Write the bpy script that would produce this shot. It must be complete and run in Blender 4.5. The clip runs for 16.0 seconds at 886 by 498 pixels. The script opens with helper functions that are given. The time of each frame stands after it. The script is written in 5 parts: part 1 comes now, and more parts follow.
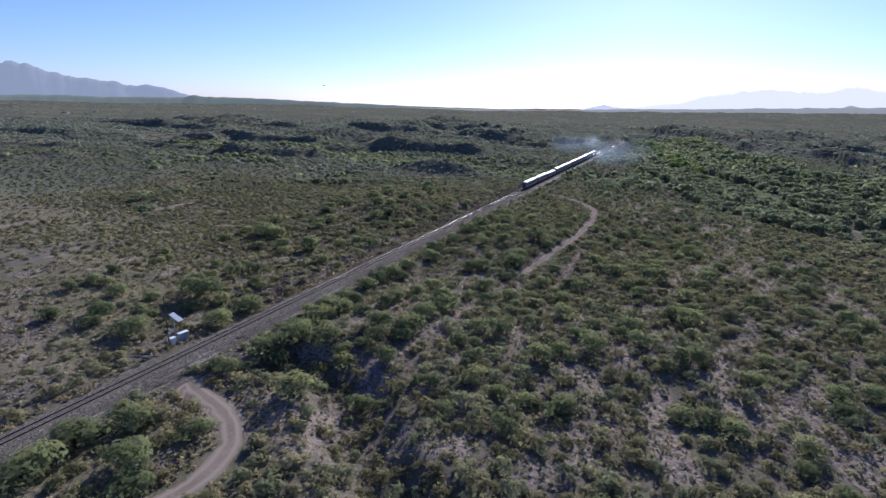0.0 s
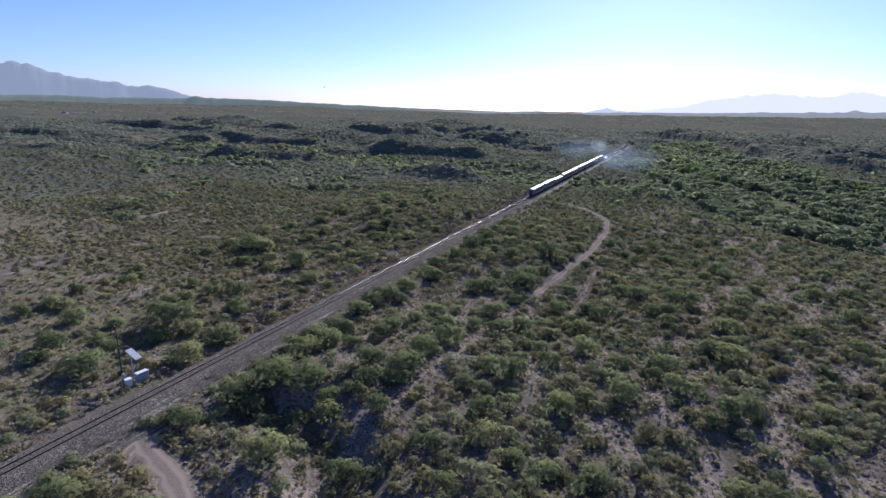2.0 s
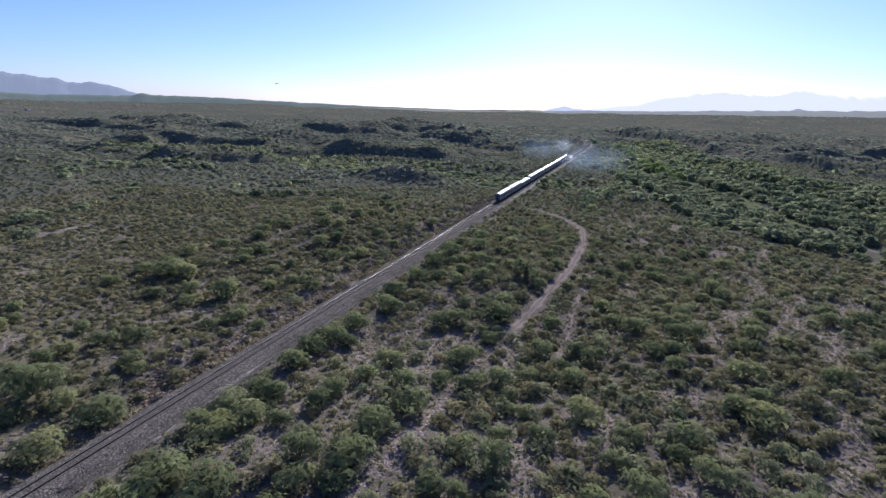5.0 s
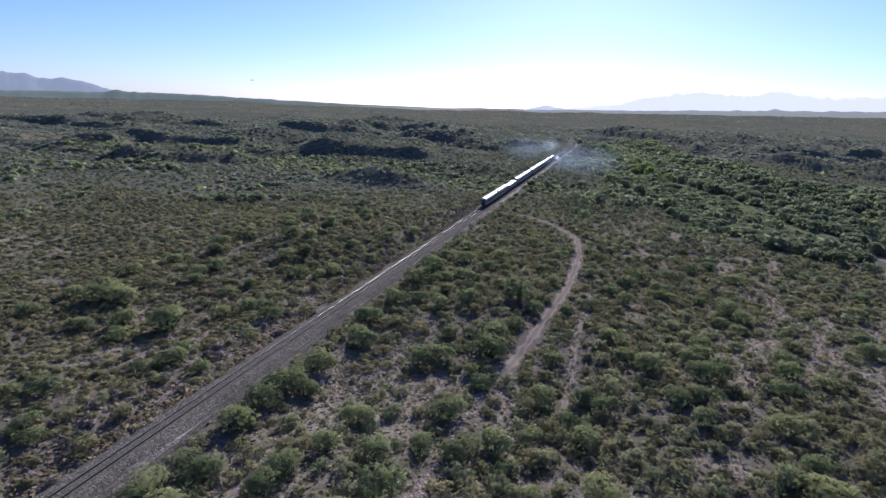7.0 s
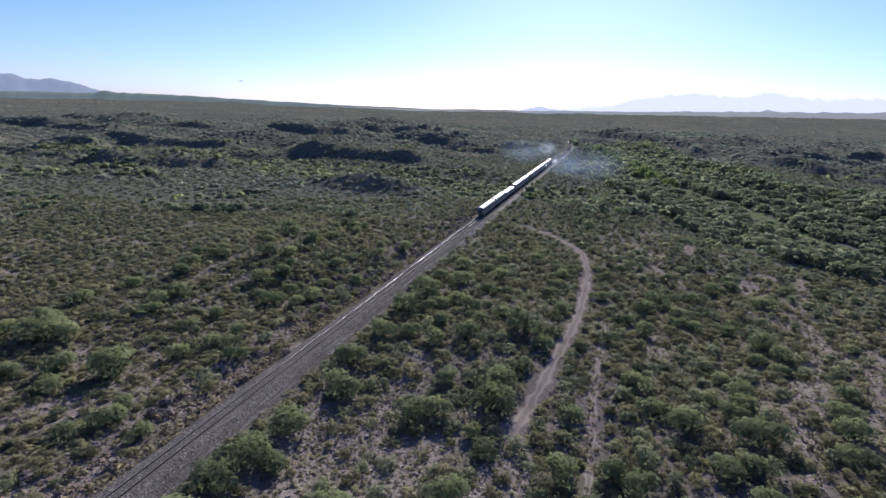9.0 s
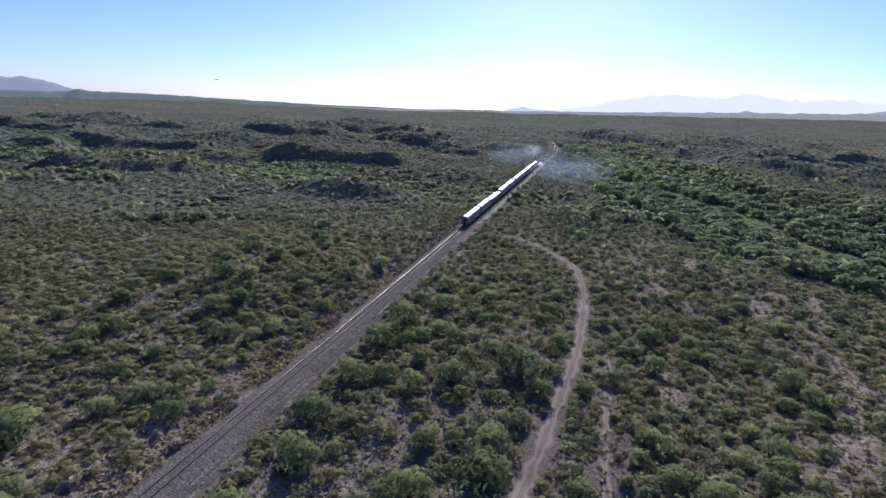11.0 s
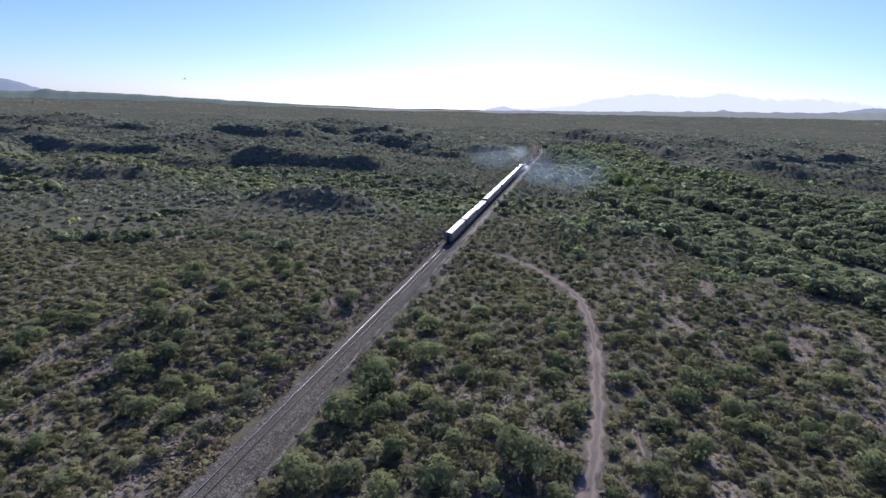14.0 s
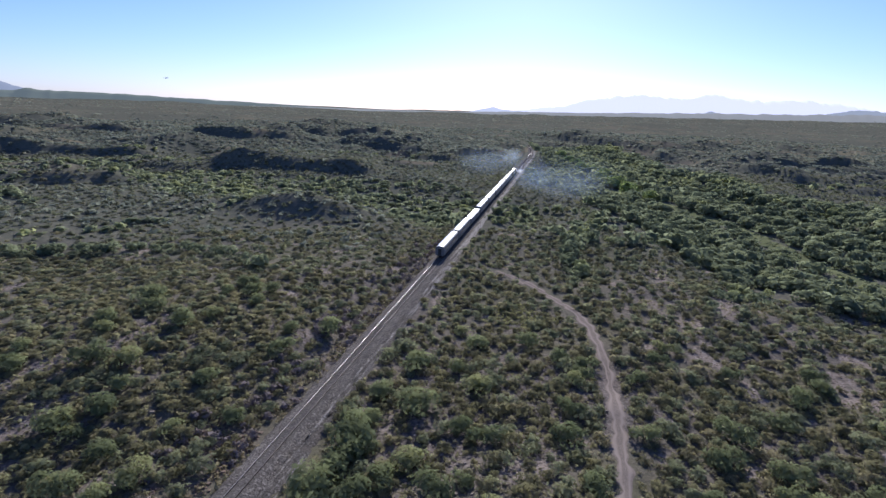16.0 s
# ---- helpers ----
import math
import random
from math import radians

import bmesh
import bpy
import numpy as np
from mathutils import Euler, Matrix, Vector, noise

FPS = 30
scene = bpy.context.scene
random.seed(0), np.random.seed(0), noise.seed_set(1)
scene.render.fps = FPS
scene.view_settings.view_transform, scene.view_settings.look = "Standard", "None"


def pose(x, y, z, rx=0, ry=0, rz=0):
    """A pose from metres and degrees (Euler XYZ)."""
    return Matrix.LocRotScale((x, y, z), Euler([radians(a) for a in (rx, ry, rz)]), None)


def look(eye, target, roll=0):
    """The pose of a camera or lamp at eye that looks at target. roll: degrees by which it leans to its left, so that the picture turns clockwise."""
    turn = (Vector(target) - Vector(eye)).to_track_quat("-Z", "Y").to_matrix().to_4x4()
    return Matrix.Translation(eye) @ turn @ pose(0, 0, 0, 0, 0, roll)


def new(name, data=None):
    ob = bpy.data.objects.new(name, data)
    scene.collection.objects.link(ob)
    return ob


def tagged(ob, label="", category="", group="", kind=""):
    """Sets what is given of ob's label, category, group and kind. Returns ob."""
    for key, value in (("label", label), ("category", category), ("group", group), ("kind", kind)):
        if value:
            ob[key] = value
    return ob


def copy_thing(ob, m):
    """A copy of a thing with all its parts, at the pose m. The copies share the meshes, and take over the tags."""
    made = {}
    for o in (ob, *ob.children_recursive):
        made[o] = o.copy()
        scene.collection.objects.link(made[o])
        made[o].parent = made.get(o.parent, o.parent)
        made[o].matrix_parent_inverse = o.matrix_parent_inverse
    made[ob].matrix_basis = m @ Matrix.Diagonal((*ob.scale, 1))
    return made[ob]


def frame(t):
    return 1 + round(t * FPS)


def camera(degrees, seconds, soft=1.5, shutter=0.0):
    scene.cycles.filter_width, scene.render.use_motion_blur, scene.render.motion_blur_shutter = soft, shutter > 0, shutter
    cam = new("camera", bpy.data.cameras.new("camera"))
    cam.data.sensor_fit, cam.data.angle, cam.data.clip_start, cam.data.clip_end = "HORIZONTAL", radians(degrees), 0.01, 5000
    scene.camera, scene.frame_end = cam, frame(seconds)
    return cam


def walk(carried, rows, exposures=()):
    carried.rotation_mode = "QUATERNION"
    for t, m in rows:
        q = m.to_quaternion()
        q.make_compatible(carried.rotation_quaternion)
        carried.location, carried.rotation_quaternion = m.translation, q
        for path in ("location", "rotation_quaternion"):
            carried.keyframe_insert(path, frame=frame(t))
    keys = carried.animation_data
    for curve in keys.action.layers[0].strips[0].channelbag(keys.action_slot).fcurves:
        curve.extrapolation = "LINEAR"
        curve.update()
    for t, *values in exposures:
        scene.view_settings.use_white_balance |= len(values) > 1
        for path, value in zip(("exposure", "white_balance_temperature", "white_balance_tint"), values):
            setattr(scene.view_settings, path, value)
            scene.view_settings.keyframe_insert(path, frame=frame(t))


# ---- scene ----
cam = camera(80, 16, soft=1.4)
PATH = [
    (0, (-0.546, -1.628, 48.908), (-1.34, 0.128, 48.371), 1.2),
    (0.5, (-2.12, 1.805, 48.768), (-2.922, 3.558, 48.234), 1.2),
    (1, (-4.037, 5.481, 48.757), (-4.843, 7.233, 48.226), 1.3),
    (1.5, (-6.12, 9.497, 48.87), (-6.926, 11.249, 48.339), 1.3),
    (2, (-7.978, 13.546, 48.878), (-8.777, 15.302, 48.349), 1.5),
    (2.5, (-9.768, 17.642, 48.907), (-10.552, 19.405, 48.378), 1.5),
    (3, (-11.514, 21.514, 48.89), (-12.278, 23.283, 48.358), 1.5),
    (3.5, (-13.216, 25.401, 48.852), (-13.955, 27.181, 48.318), 1.6),
    (4, (-14.843, 29.35, 48.758), (-15.556, 31.141, 48.226), 1.6),
    (6.5, (-23.244, 52.854, 48.16), (-23.858, 54.681, 47.625), 1.8),
    (7, (-24.879, 57.289, 48.154), (-25.483, 59.119, 47.619), 1.9),
    (7.5, (-26.421, 61.598, 48.285), (-27.02, 63.43, 47.749), 1.9),
    (8, (-27.995, 65.85, 48.444), (-28.588, 67.683, 47.909), 1.8),
    (8.5, (-29.566, 70.113, 48.596), (-30.153, 71.949, 48.063), 1.8),
    (9, (-30.887, 74.44, 48.736), (-31.469, 76.278, 48.205), 1.9),
    (11.5, (-36.913, 96.022, 49.301), (-37.422, 97.882, 48.771), 2.0),
    (12, (-38.172, 100.392, 49.348), (-38.673, 102.255, 48.817), 1.9),
    (12.5, (-39.22, 104.683, 49.338), (-39.716, 106.547, 48.81), 2.0),
    (13, (-40.383, 108.938, 49.54), (-40.871, 110.804, 49.011), 2.0),
    (13.5, (-41.627, 113.23, 49.748), (-42.103, 115.099, 49.218), 2.0),
    (14, (-42.848, 117.524, 49.923), (-43.304, 119.398, 49.394), 2.0),
    (14.5, (-44.028, 121.801, 50.092), (-44.469, 123.679, 49.563), 2.1),
    (15, (-45.251, 125.921, 50.23), (-45.681, 127.801, 49.7), 2.1),
    (15.5, (-46.511, 130.116, 50.271), (-46.934, 131.998, 49.741), 2.2),
    (16, (-47.575, 134.325, 50.189), (-47.994, 136.209, 49.664), 2.2),
]
walk(cam, [(t, look(eye, target, roll)) for t, eye, target, roll in PATH], [(0, 0.6, 6060, 12), (16, 0.6, 6060, 12)])

# ---- world, sun ----
SUN_AZ, SUN_EL = -5.0, 27.0     # degrees from +y towards +x, degrees above the horizon
world = bpy.data.worlds.new("world")
scene.world = world
world.use_nodes = True
wn = world.node_tree.nodes
sky = wn.new("ShaderNodeTexSky")
sky.sky_type = "NISHITA"
sky.sun_disc = False
sky.sun_elevation, sky.sun_rotation = radians(SUN_EL), radians(SUN_AZ)
sky.altitude, sky.air_density, sky.dust_density, sky.ozone_density = 1000, 1.0, 0.6, 4.0
wn["Background"].inputs["Strength"].default_value = 0.080
tone = wn.new("ShaderNodeMix")
tone.data_type, tone.blend_type = "RGBA", "MULTIPLY"
tone.inputs["Factor"].default_value = 1.0
tone.inputs["B"].default_value = (0.86, 0.90, 1.27, 1.0)
world.node_tree.links.new(sky.outputs[0], tone.inputs["A"])
world.node_tree.links.new(tone.outputs["Result"], wn["Background"].inputs["Color"])
sun_data = bpy.data.lights.new("sun", "SUN")
sun_data.energy, sun_data.angle, sun_data.color = 4.8, radians(0.6), (1.0, 0.965, 0.93)
sun = new("sun", sun_data)
sa, se = radians(SUN_AZ), radians(SUN_EL)
sun.matrix_world = look((2000 * math.sin(sa) * math.cos(se), 2000 * math.cos(sa) * math.cos(se), 2000 * math.sin(se)), (0, 0, 0))

# ---- materials ----


def mat(name, rough=0.9, metal=0.0):
    m = bpy.data.materials.new(name)
    m.use_nodes = True
    b = m.node_tree.nodes["Principled BSDF"]
    b.inputs["Roughness"].default_value, b.inputs["Metallic"].default_value = rough, metal
    if rough > 0.85:
        b.inputs["Specular IOR Level"].default_value = 0.0
    return m, m.node_tree.nodes, m.node_tree.links, b


def rgb(c):
    return (c[0], c[1], c[2], 1.0)


def noise_tex(n, l, coord, scale, detail=4.0, rough=0.6):
    t = n.new("ShaderNodeTexNoise")
    t.inputs["Scale"].default_value, t.inputs["Detail"].default_value, t.inputs["Roughness"].default_value = scale, detail, rough
    l.new(coord, t.inputs["Vector"])
    return t.outputs["Fac"]


def ramp(n, l, fac, lo, hi):
    r = n.new("ShaderNodeMapRange")
    r.inputs["From Min"].default_value, r.inputs["From Max"].default_value = lo, hi
    l.new(fac, r.inputs["Value"])
    return r.outputs["Result"]


def mix(n, l, fac, a, b):
    x = n.new("ShaderNodeMix")
    x.data_type = "RGBA"
    if isinstance(fac, float):
        x.inputs["Factor"].default_value = fac
    else:
        l.new(fac, x.inputs["Factor"])
    for sock, v in ((x.inputs["A"], a), (x.inputs["B"], b)):
        if isinstance(v, tuple):
            sock.default_value = rgb(v)
        else:
            l.new(v, sock)
    return x.outputs["Result"]


def bump(n, l, b, height, strength, dist):
    x = n.new("ShaderNodeBump")
    x.inputs["Strength"].default_value, x.inputs["Distance"].default_value = strength, dist
    l.new(height, x.inputs["Height"])
    l.new(x.outputs["Normal"], b.inputs["Normal"])


def stones(n, l, coord, scale):
    """A lightness of its own for each stone of a loose cover, about 0 to 1."""
    v = n.new("ShaderNodeTexVoronoi")
    v.inputs["Scale"].default_value = scale
    l.new(coord, v.inputs["Vector"])
    sep = n.new("ShaderNodeSeparateColor")
    l.new(v.outputs["Color"], sep.inputs[0])
    return sep.outputs[0], v.outputs["Distance"]


def gravel(name, a, b2, dark, scale, bump_d, gain=1.9, ruts=False):
    m, n, l, b = mat(name, 0.92)
    c = n.new("ShaderNodeNewGeometry").outputs["Position"]
    broad = ramp(n, l, noise_tex(n, l, c, 0.22, 5.0, 0.65), 0.35, 0.65)
    light, dist = stones(n, l, c, scale)
    col = mix(n, l, broad, a, b2)
    col = mix(n, l, ramp(n, l, light, 0.75, 0.0), col, dark)
    col = mix(n, l, ramp(n, l, light, 0.82, 1.1), col, tuple(min(v * gain, 0.6) for v in a))
    if ruts:
        att = n.new("ShaderNodeAttribute")
        att.attribute_name = "across"
        both = n.new("ShaderNodeMath")
        both.operation = "MULTIPLY"
        l.new(ramp(n, l, att.outputs["Fac"], 0.22, 0.42), both.inputs[0]), l.new(ramp(n, l, att.outputs["Fac"], 0.80, 0.58), both.inputs[1])
        col = mix(n, l, both.outputs[0], col, tuple(v * 1.13 for v in a))
    l.new(col, b.inputs["Base Color"])
    bump(n, l, b, dist, 1.0, bump_d)
    return m


def streaked_gravel(name, a, pale, dark, scale, bump_d):
    """Gravel drawn out into long pale streaks by wheels and by water, with low-sun glare painted in further on."""
    m, n, l, b = mat(name, 0.9)
    c = n.new("ShaderNodeNewGeometry").outputs["Position"]
    mp = n.new("ShaderNodeMapping")
    mp.inputs["Scale"].default_value = (1.6, 0.07, 1.0)
    l.new(c, mp.inputs["Vector"])
    sep = n.new("ShaderNodeSeparateXYZ")
    l.new(c, sep.inputs[0])
    # more pale beyond y 240: the glare off far gravel is put into the colour
    lift = n.new("ShaderNodeMath")
    lift.operation = "MULTIPLY_ADD"
    lift.inputs[1].default_value = 0.30
    l.new(ramp(n, l, sep.outputs["Y"], 240, 370), lift.inputs[0]), l.new(noise_tex(n, l, mp.outputs[0], 1.0, 4.0, 0.6), lift.inputs[2])
    run = ramp(n, l, lift.outputs[0], 0.52, 0.70)
    light, dist = stones(n, l, c, scale)
    col = mix(n, l, run, a, pale)
    col = mix(n, l, ramp(n, l, light, 0.6, 0.0), col, dark)
    col = mix(n, l, ramp(n, l, light, 0.85, 1.3), col, pale)
    l.new(col, b.inputs["Base Color"])
    bump(n, l, b, dist, 1.0, bump_d)
    return m


def surface(name, a, b2, scale, rough=0.9, metal=0.0, fine=6.0, bump_d=0.02, coord="Object", third=None):
    """A surface that varies between two colours at a broad and a fine scale, with relief."""
    m, n, l, b = mat(name, rough, metal)
    c = n.new("ShaderNodeTexCoord").outputs[coord]
    broad = ramp(n, l, noise_tex(n, l, c, scale), 0.35, 0.65)
    grain = noise_tex(n, l, c, scale * fine, 5.0, 0.7)
    col = mix(n, l, broad, a, b2)
    dark = mix(n, l, ramp(n, l, grain, 0.3, 0.7), tuple(v * 0.65 for v in (third or a)), col)
    l.new(dark, b.inputs["Base Color"])
    if bump_d:
        bump(n, l, b, grain, 0.6, bump_d)
    return m


def foliage(name, dark, light, dry, through_light=0.3, gap_scale=3.2, full=0.53):
    """Leaves: a hue of its own for each bush, a finer change from spray to spray, and light coming through."""
    m, n, l, b = mat(name)
    n.remove(b)
    info = n.new("ShaderNodeObjectInfo").outputs["Random"]
    att = n.new("ShaderNodeAttribute")
    att.attribute_name = "tint"
    add = n.new("ShaderNodeMath")
    add.operation = "ADD"
    l.new(info, add.inputs[0]), l.new(att.outputs["Fac"], add.inputs[1])
    fr = n.new("ShaderNodeMath")
    fr.operation = "FRACT"
    l.new(add.outputs[0], fr.inputs[0])
    isl = n.new("ShaderNodeNewGeometry").outputs["Random Per Island"]
    hue = mix(n, l, ramp(n, l, fr.outputs[0], 0.1, 0.75), dark, light)
    hue = mix(n, l, ramp(n, l, fr.outputs[0], 0.80, 1.0), hue, dry)
    col = mix(n, l, ramp(n, l, isl, 0.0, 2.6), hue, tuple(v * 0.7 for v in dark))
    d, t, s = n.new("ShaderNodeBsdfDiffuse"), n.new("ShaderNodeBsdfTranslucent"), n.new("ShaderNodeMixShader")
    l.new(col, d.inputs["Color"]), l.new(col, t.inputs["Color"])
    s.inputs[0].default_value = through_light
    l.new(d.outputs[0], s.inputs[1]), l.new(t.outputs[0], s.inputs[2])
    # a spray is many leaflets with gaps between them
    gap = noise_tex(n, l, n.new("ShaderNodeNewGeometry").outputs["Position"], gap_scale, 3.0, 0.65)
    cut = n.new("ShaderNodeMath")
    cut.operation = "GREATER_THAN"
    cut.inputs[1].default_value = full
    l.new(gap, cut.inputs[0])
    tr, o = n.new("ShaderNodeBsdfTransparent"), n.new("ShaderNodeMixShader")
    l.new(cut.outputs[0], o.inputs[0]), l.new(s.outputs[0], o.inputs[1]), l.new(tr.outputs[0], o.inputs[2])
    l.new(o.outputs[0], n["Material Output"].inputs["Surface"])
    return m


def ground_material():
    m, n, l, b = mat("desert_soil", 0.95)
    p = n.new("ShaderNodeNewGeometry").outputs["Position"]
    broad = noise_tex(n, l, p, 0.02, 5.0, 0.6)
    mid = noise_tex(n, l, p, 0.16, 5.0, 0.65)
    fine = noise_tex(n, l, p, 1.6, 6.0, 0.75)
    light, dist = stones(n, l, p, 2.6)
    soil = mix(n, l, ramp(n, l, mid, 0.35, 0.65), (0.195, 0.155, 0.135), (0.14, 0.117, 0.107))
    soil = mix(n, l, ramp(n, l, light, 0.55, 0.0), soil, (0.085, 0.070, 0.061))
    soil = mix(n, l, ramp(n, l, light, 0.80, 1.15), soil, (0.26, 0.225, 0.205))
    grass = mix(n, l, ramp(n, l, fine, 0.3, 0.7), (0.085, 0.080, 0.050), (0.19, 0.168, 0.105))
    col = mix(n, l, ramp(n, l, broad, 0.42, 0.62), soil, grass)
    col = mix(n, l, ramp(n, l, fine, 0.50, 0.74), col, (0.092, 0.080, 0.068))
    cov = n.new("ShaderNodeAttribute")
    cov.attribute_name = "cover"
    scrub = mix(n, l, ramp(n, l, noise_tex(n, l, p, 0.35, 6.0, 0.75), 0.38, 0.62), (0.088, 0.091, 0.070), (0.136, 0.130, 0.098))
    col = mix(n, l, cov.outputs["Fac"], col, scrub)
    clear = n.new("ShaderNodeAttribute")
    clear.attribute_name = "clearing"
    straw = mix(n, l, ramp(n, l, mid, 0.3, 0.7), (0.222, 0.190, 0.122), (0.150, 0.133, 0.085))
    col = mix(n, l, clear.outputs["Fac"], col, straw)
    bare = n.new("ShaderNodeAttribute")
    bare.attribute_name = "bare"
    edge = n.new("ShaderNodeMath")
    edge.operation = "MULTIPLY_ADD"
    edge.inputs[1].default_value = 0.7
    l.new(noise_tex(n, l, p, 0.9, 5.0, 0.7), edge.inputs[0]), l.new(bare.outputs["Fac"], edge.inputs[2])
    pale = mix(n, l, ramp(n, l, mid, 0.3, 0.7), (0.268, 0.219, 0.181), (0.192, 0.157, 0.131))
    pale = mix(n, l, ramp(n, l, light, 0.38, 0.0), pale, (0.085, 0.070, 0.060))
    pale = mix(n, l, ramp(n, l, light, 0.85, 1.1), pale, (0.36, 0.305, 0.265))
    col = mix(n, l, ramp(n, l, edge.outputs[0], 0.62, 0.92), col, pale)
    l.new(col, b.inputs["Base Color"])
    bump(n, l, b, fine, 1.0, 0.25)
    return m


SOIL = ground_material()
TRAIL = gravel("pale_dirt", (0.218, 0.178, 0.149), (0.156, 0.128, 0.108), (0.150, 0.124, 0.104), 9.0, 0.02, 1.3, True)
BALLAST = gravel("ballast_stone", (0.176, 0.156, 0.134), (0.140, 0.124, 0.107), (0.058, 0.050, 0.044), 5.6, 0.10)
CINDER = streaked_gravel("grey_cinder", (0.104, 0.092, 0.080), (0.350, 0.322, 0.288), (0.058, 0.050, 0.044), 5.0, 0.08)
WASHBED = gravel("wash_rubble", (0.25, 0.20, 0.175), (0.18, 0.147, 0.132), (0.085, 0.07, 0.063), 3.2, 0.10)
MEADOW = surface("short_green_grass", (0.150, 0.165, 0.082), (0.205, 0.205, 0.110), 0.25, 0.95, bump_d=0.1)
RUBBLE = surface("reddish_rubble", (0.21, 0.148, 0.108), (0.32, 0.25, 0.195), 0.8, 0.9, bump_d=0.1)
ROCK = surface("weathered_rock", (0.20, 0.165, 0.14), (0.31, 0.265, 0.225), 0.9, 0.9, bump_d=0.1)
WOOD = surface("creosoted_wood", (0.078, 0.067, 0.058), (0.125, 0.108, 0.094), 1.5, 0.9, bump_d=0.01)
RUST = surface("rusted_steel", (0.038, 0.028, 0.023), (0.060, 0.043, 0.034), 1.2, 0.9, bump_d=0.0)
# the rails' unequal glint is put into two steels: left brighter, right darker
RAILM = surface("rail_steel", (0.38, 0.35, 0.33), (0.33, 0.30, 0.28), 0.6, 0.42, 1.0, bump_d=0.0)
RAILD = surface("dull_rail_steel", (0.17, 0.15, 0.135), (0.13, 0.115, 0.10), 0.6, 0.55, 0.8, bump_d=0.0)
TIE = surface("grey_weathered_tie", (0.132, 0.116, 0.101), (0.172, 0.153, 0.134), 1.5, 0.9, bump_d=0.01)
BARK = surface("mesquite_bark", (0.06, 0.045, 0.035), (0.12, 0.095, 0.08), 2.0, 0.95)
LEAF_M = foliage("mesquite_leaf", (0.175, 0.194, 0.117), (0.276, 0.289, 0.167), (0.340, 0.330, 0.175), 0.55, 11.0, 0.53)
SNAG = surface("bleached_dead_wood", (0.20, 0.175, 0.155), (0.29, 0.26, 0.235), 2.0, 0.95)
LEAF_T = foliage("mesquite_tree_leaf", (0.178, 0.206, 0.108), (0.280, 0.304, 0.152), (0.340, 0.345, 0.165), 0.58, 9.0, 0.54)
LEAF_D = foliage("olive_scrub_leaf", (0.152, 0.160, 0.104), (0.222, 0.223, 0.138), (0.270, 0.248, 0.156), 0.52, 3.0, 0.54)
LEAF_C = foliage("creosote_leaf", (0.190, 0.181, 0.102), (0.294, 0.274, 0.147), (0.335, 0.295, 0.175), 0.55, 10.0, 0.53)
LEAF_R = foliage("riverside_leaf", (0.196, 0.226, 0.136), (0.296, 0.322, 0.186), (0.350, 0.370, 0.165), 0.58, 2.6, 0.60)
# far scrub: the leaf green is paled and blued to carry distance haze
LEAF_F = foliage("hazed_scrub_leaf", (0.205, 0.226, 0.176), (0.284, 0.300, 0.222), (0.330, 0.306, 0.220), 0.55, 1.8, 0.54)
LEAF_W = foliage("cottonwood_leaf", (0.215, 0.275, 0.105), (0.300, 0.360, 0.135), (0.345, 0.385, 0.145), 0.5, 2.2, 0.60)
DEAD = foliage("bare_brush_twigs", (0.17, 0.14, 0.135), (0.235, 0.20, 0.185), (0.26, 0.225, 0.17), 0.3)
GOLD = foliage("golden_grass", (0.235, 0.195, 0.115), (0.310, 0.268, 0.155), (0.24, 0.24, 0.12), 0.35)
MEADOWG = foliage("meadow_grass", (0.230, 0.232, 0.104), (0.320, 0.306, 0.138), (0.350, 0.320, 0.150), 0.4)
GRASS = foliage("dry_grass", (0.21, 0.185, 0.115), (0.30, 0.265, 0.16), (0.20, 0.20, 0.11), 0.35)

# ---- the lie of the land ----


def lattice(ix, iy, seed):
    v = (ix.astype(np.int64) * 374761393 + iy.astype(np.int64) * 668265263 + seed * 974634777) & 0xFFFFFFFF
    v = ((v ^ (v >> 13)) * 1274126177) & 0xFFFFFFFF
    return ((v ^ (v >> 16)) & 0xFFFF) / 65535.0


def vnoise(x, y, seed=0):
    ix, iy = np.floor(x), np.floor(y)
    fx, fy = x - ix, y - iy
    fx, fy = fx * fx * (3 - 2 * fx), fy * fy * (3 - 2 * fy)
    a, b = lattice(ix, iy, seed), lattice(ix + 1, iy, seed)
    c, d = lattice(ix, iy + 1, seed), lattice(ix + 1, iy + 1, seed)
    return (a + (b - a) * fx) * (1 - fy) + (c + (d - c) * fx) * fy


def fbm(x, y, octaves=4, seed=0):
    """About -1 to 1."""
    s, a, tot = 0.0, 1.0, 0.0
    for k in range(octaves):
        s = s + a * (vnoise(x * 2 ** k + 17.3 * k, y * 2 ** k - 9.1 * k, seed + k) * 2 - 1)
        tot += a
        a *= 0.5
    return s / tot * 1.6


def smooth(e0, e1, v):
    t = np.clip((v - e0) / (e1 - e0), 0, 1)
    return t * t * (3 - 2 * t)


def along(x, y, line):
    """The distance of points from a polyline, the signed distance (positive: left of its way) and how far along they lie."""
    best = np.full(np.shape(x), 1e9)
    side, run = np.zeros(np.shape(x)), np.zeros(np.shape(x))
    done = 0.0
    for (ax, ay), (bx, by) in zip(line, line[1:]):
        dx, dy = bx - ax, by - ay
        length = math.hypot(dx, dy)
        t = np.clip(((x - ax) * dx + (y - ay) * dy) / length ** 2, 0, 1)
        ex, ey = x - ax - t * dx, y - ay - t * dy
        d = np.hypot(ex, ey)
        near = d < best
        best = np.where(near, d, best)
        side = np.where(near, np.where(dx * ey - dy * ex > 0, d, -d), side)
        run = np.where(near, done + t * length, run)
        done += length
    return best, side, run / done


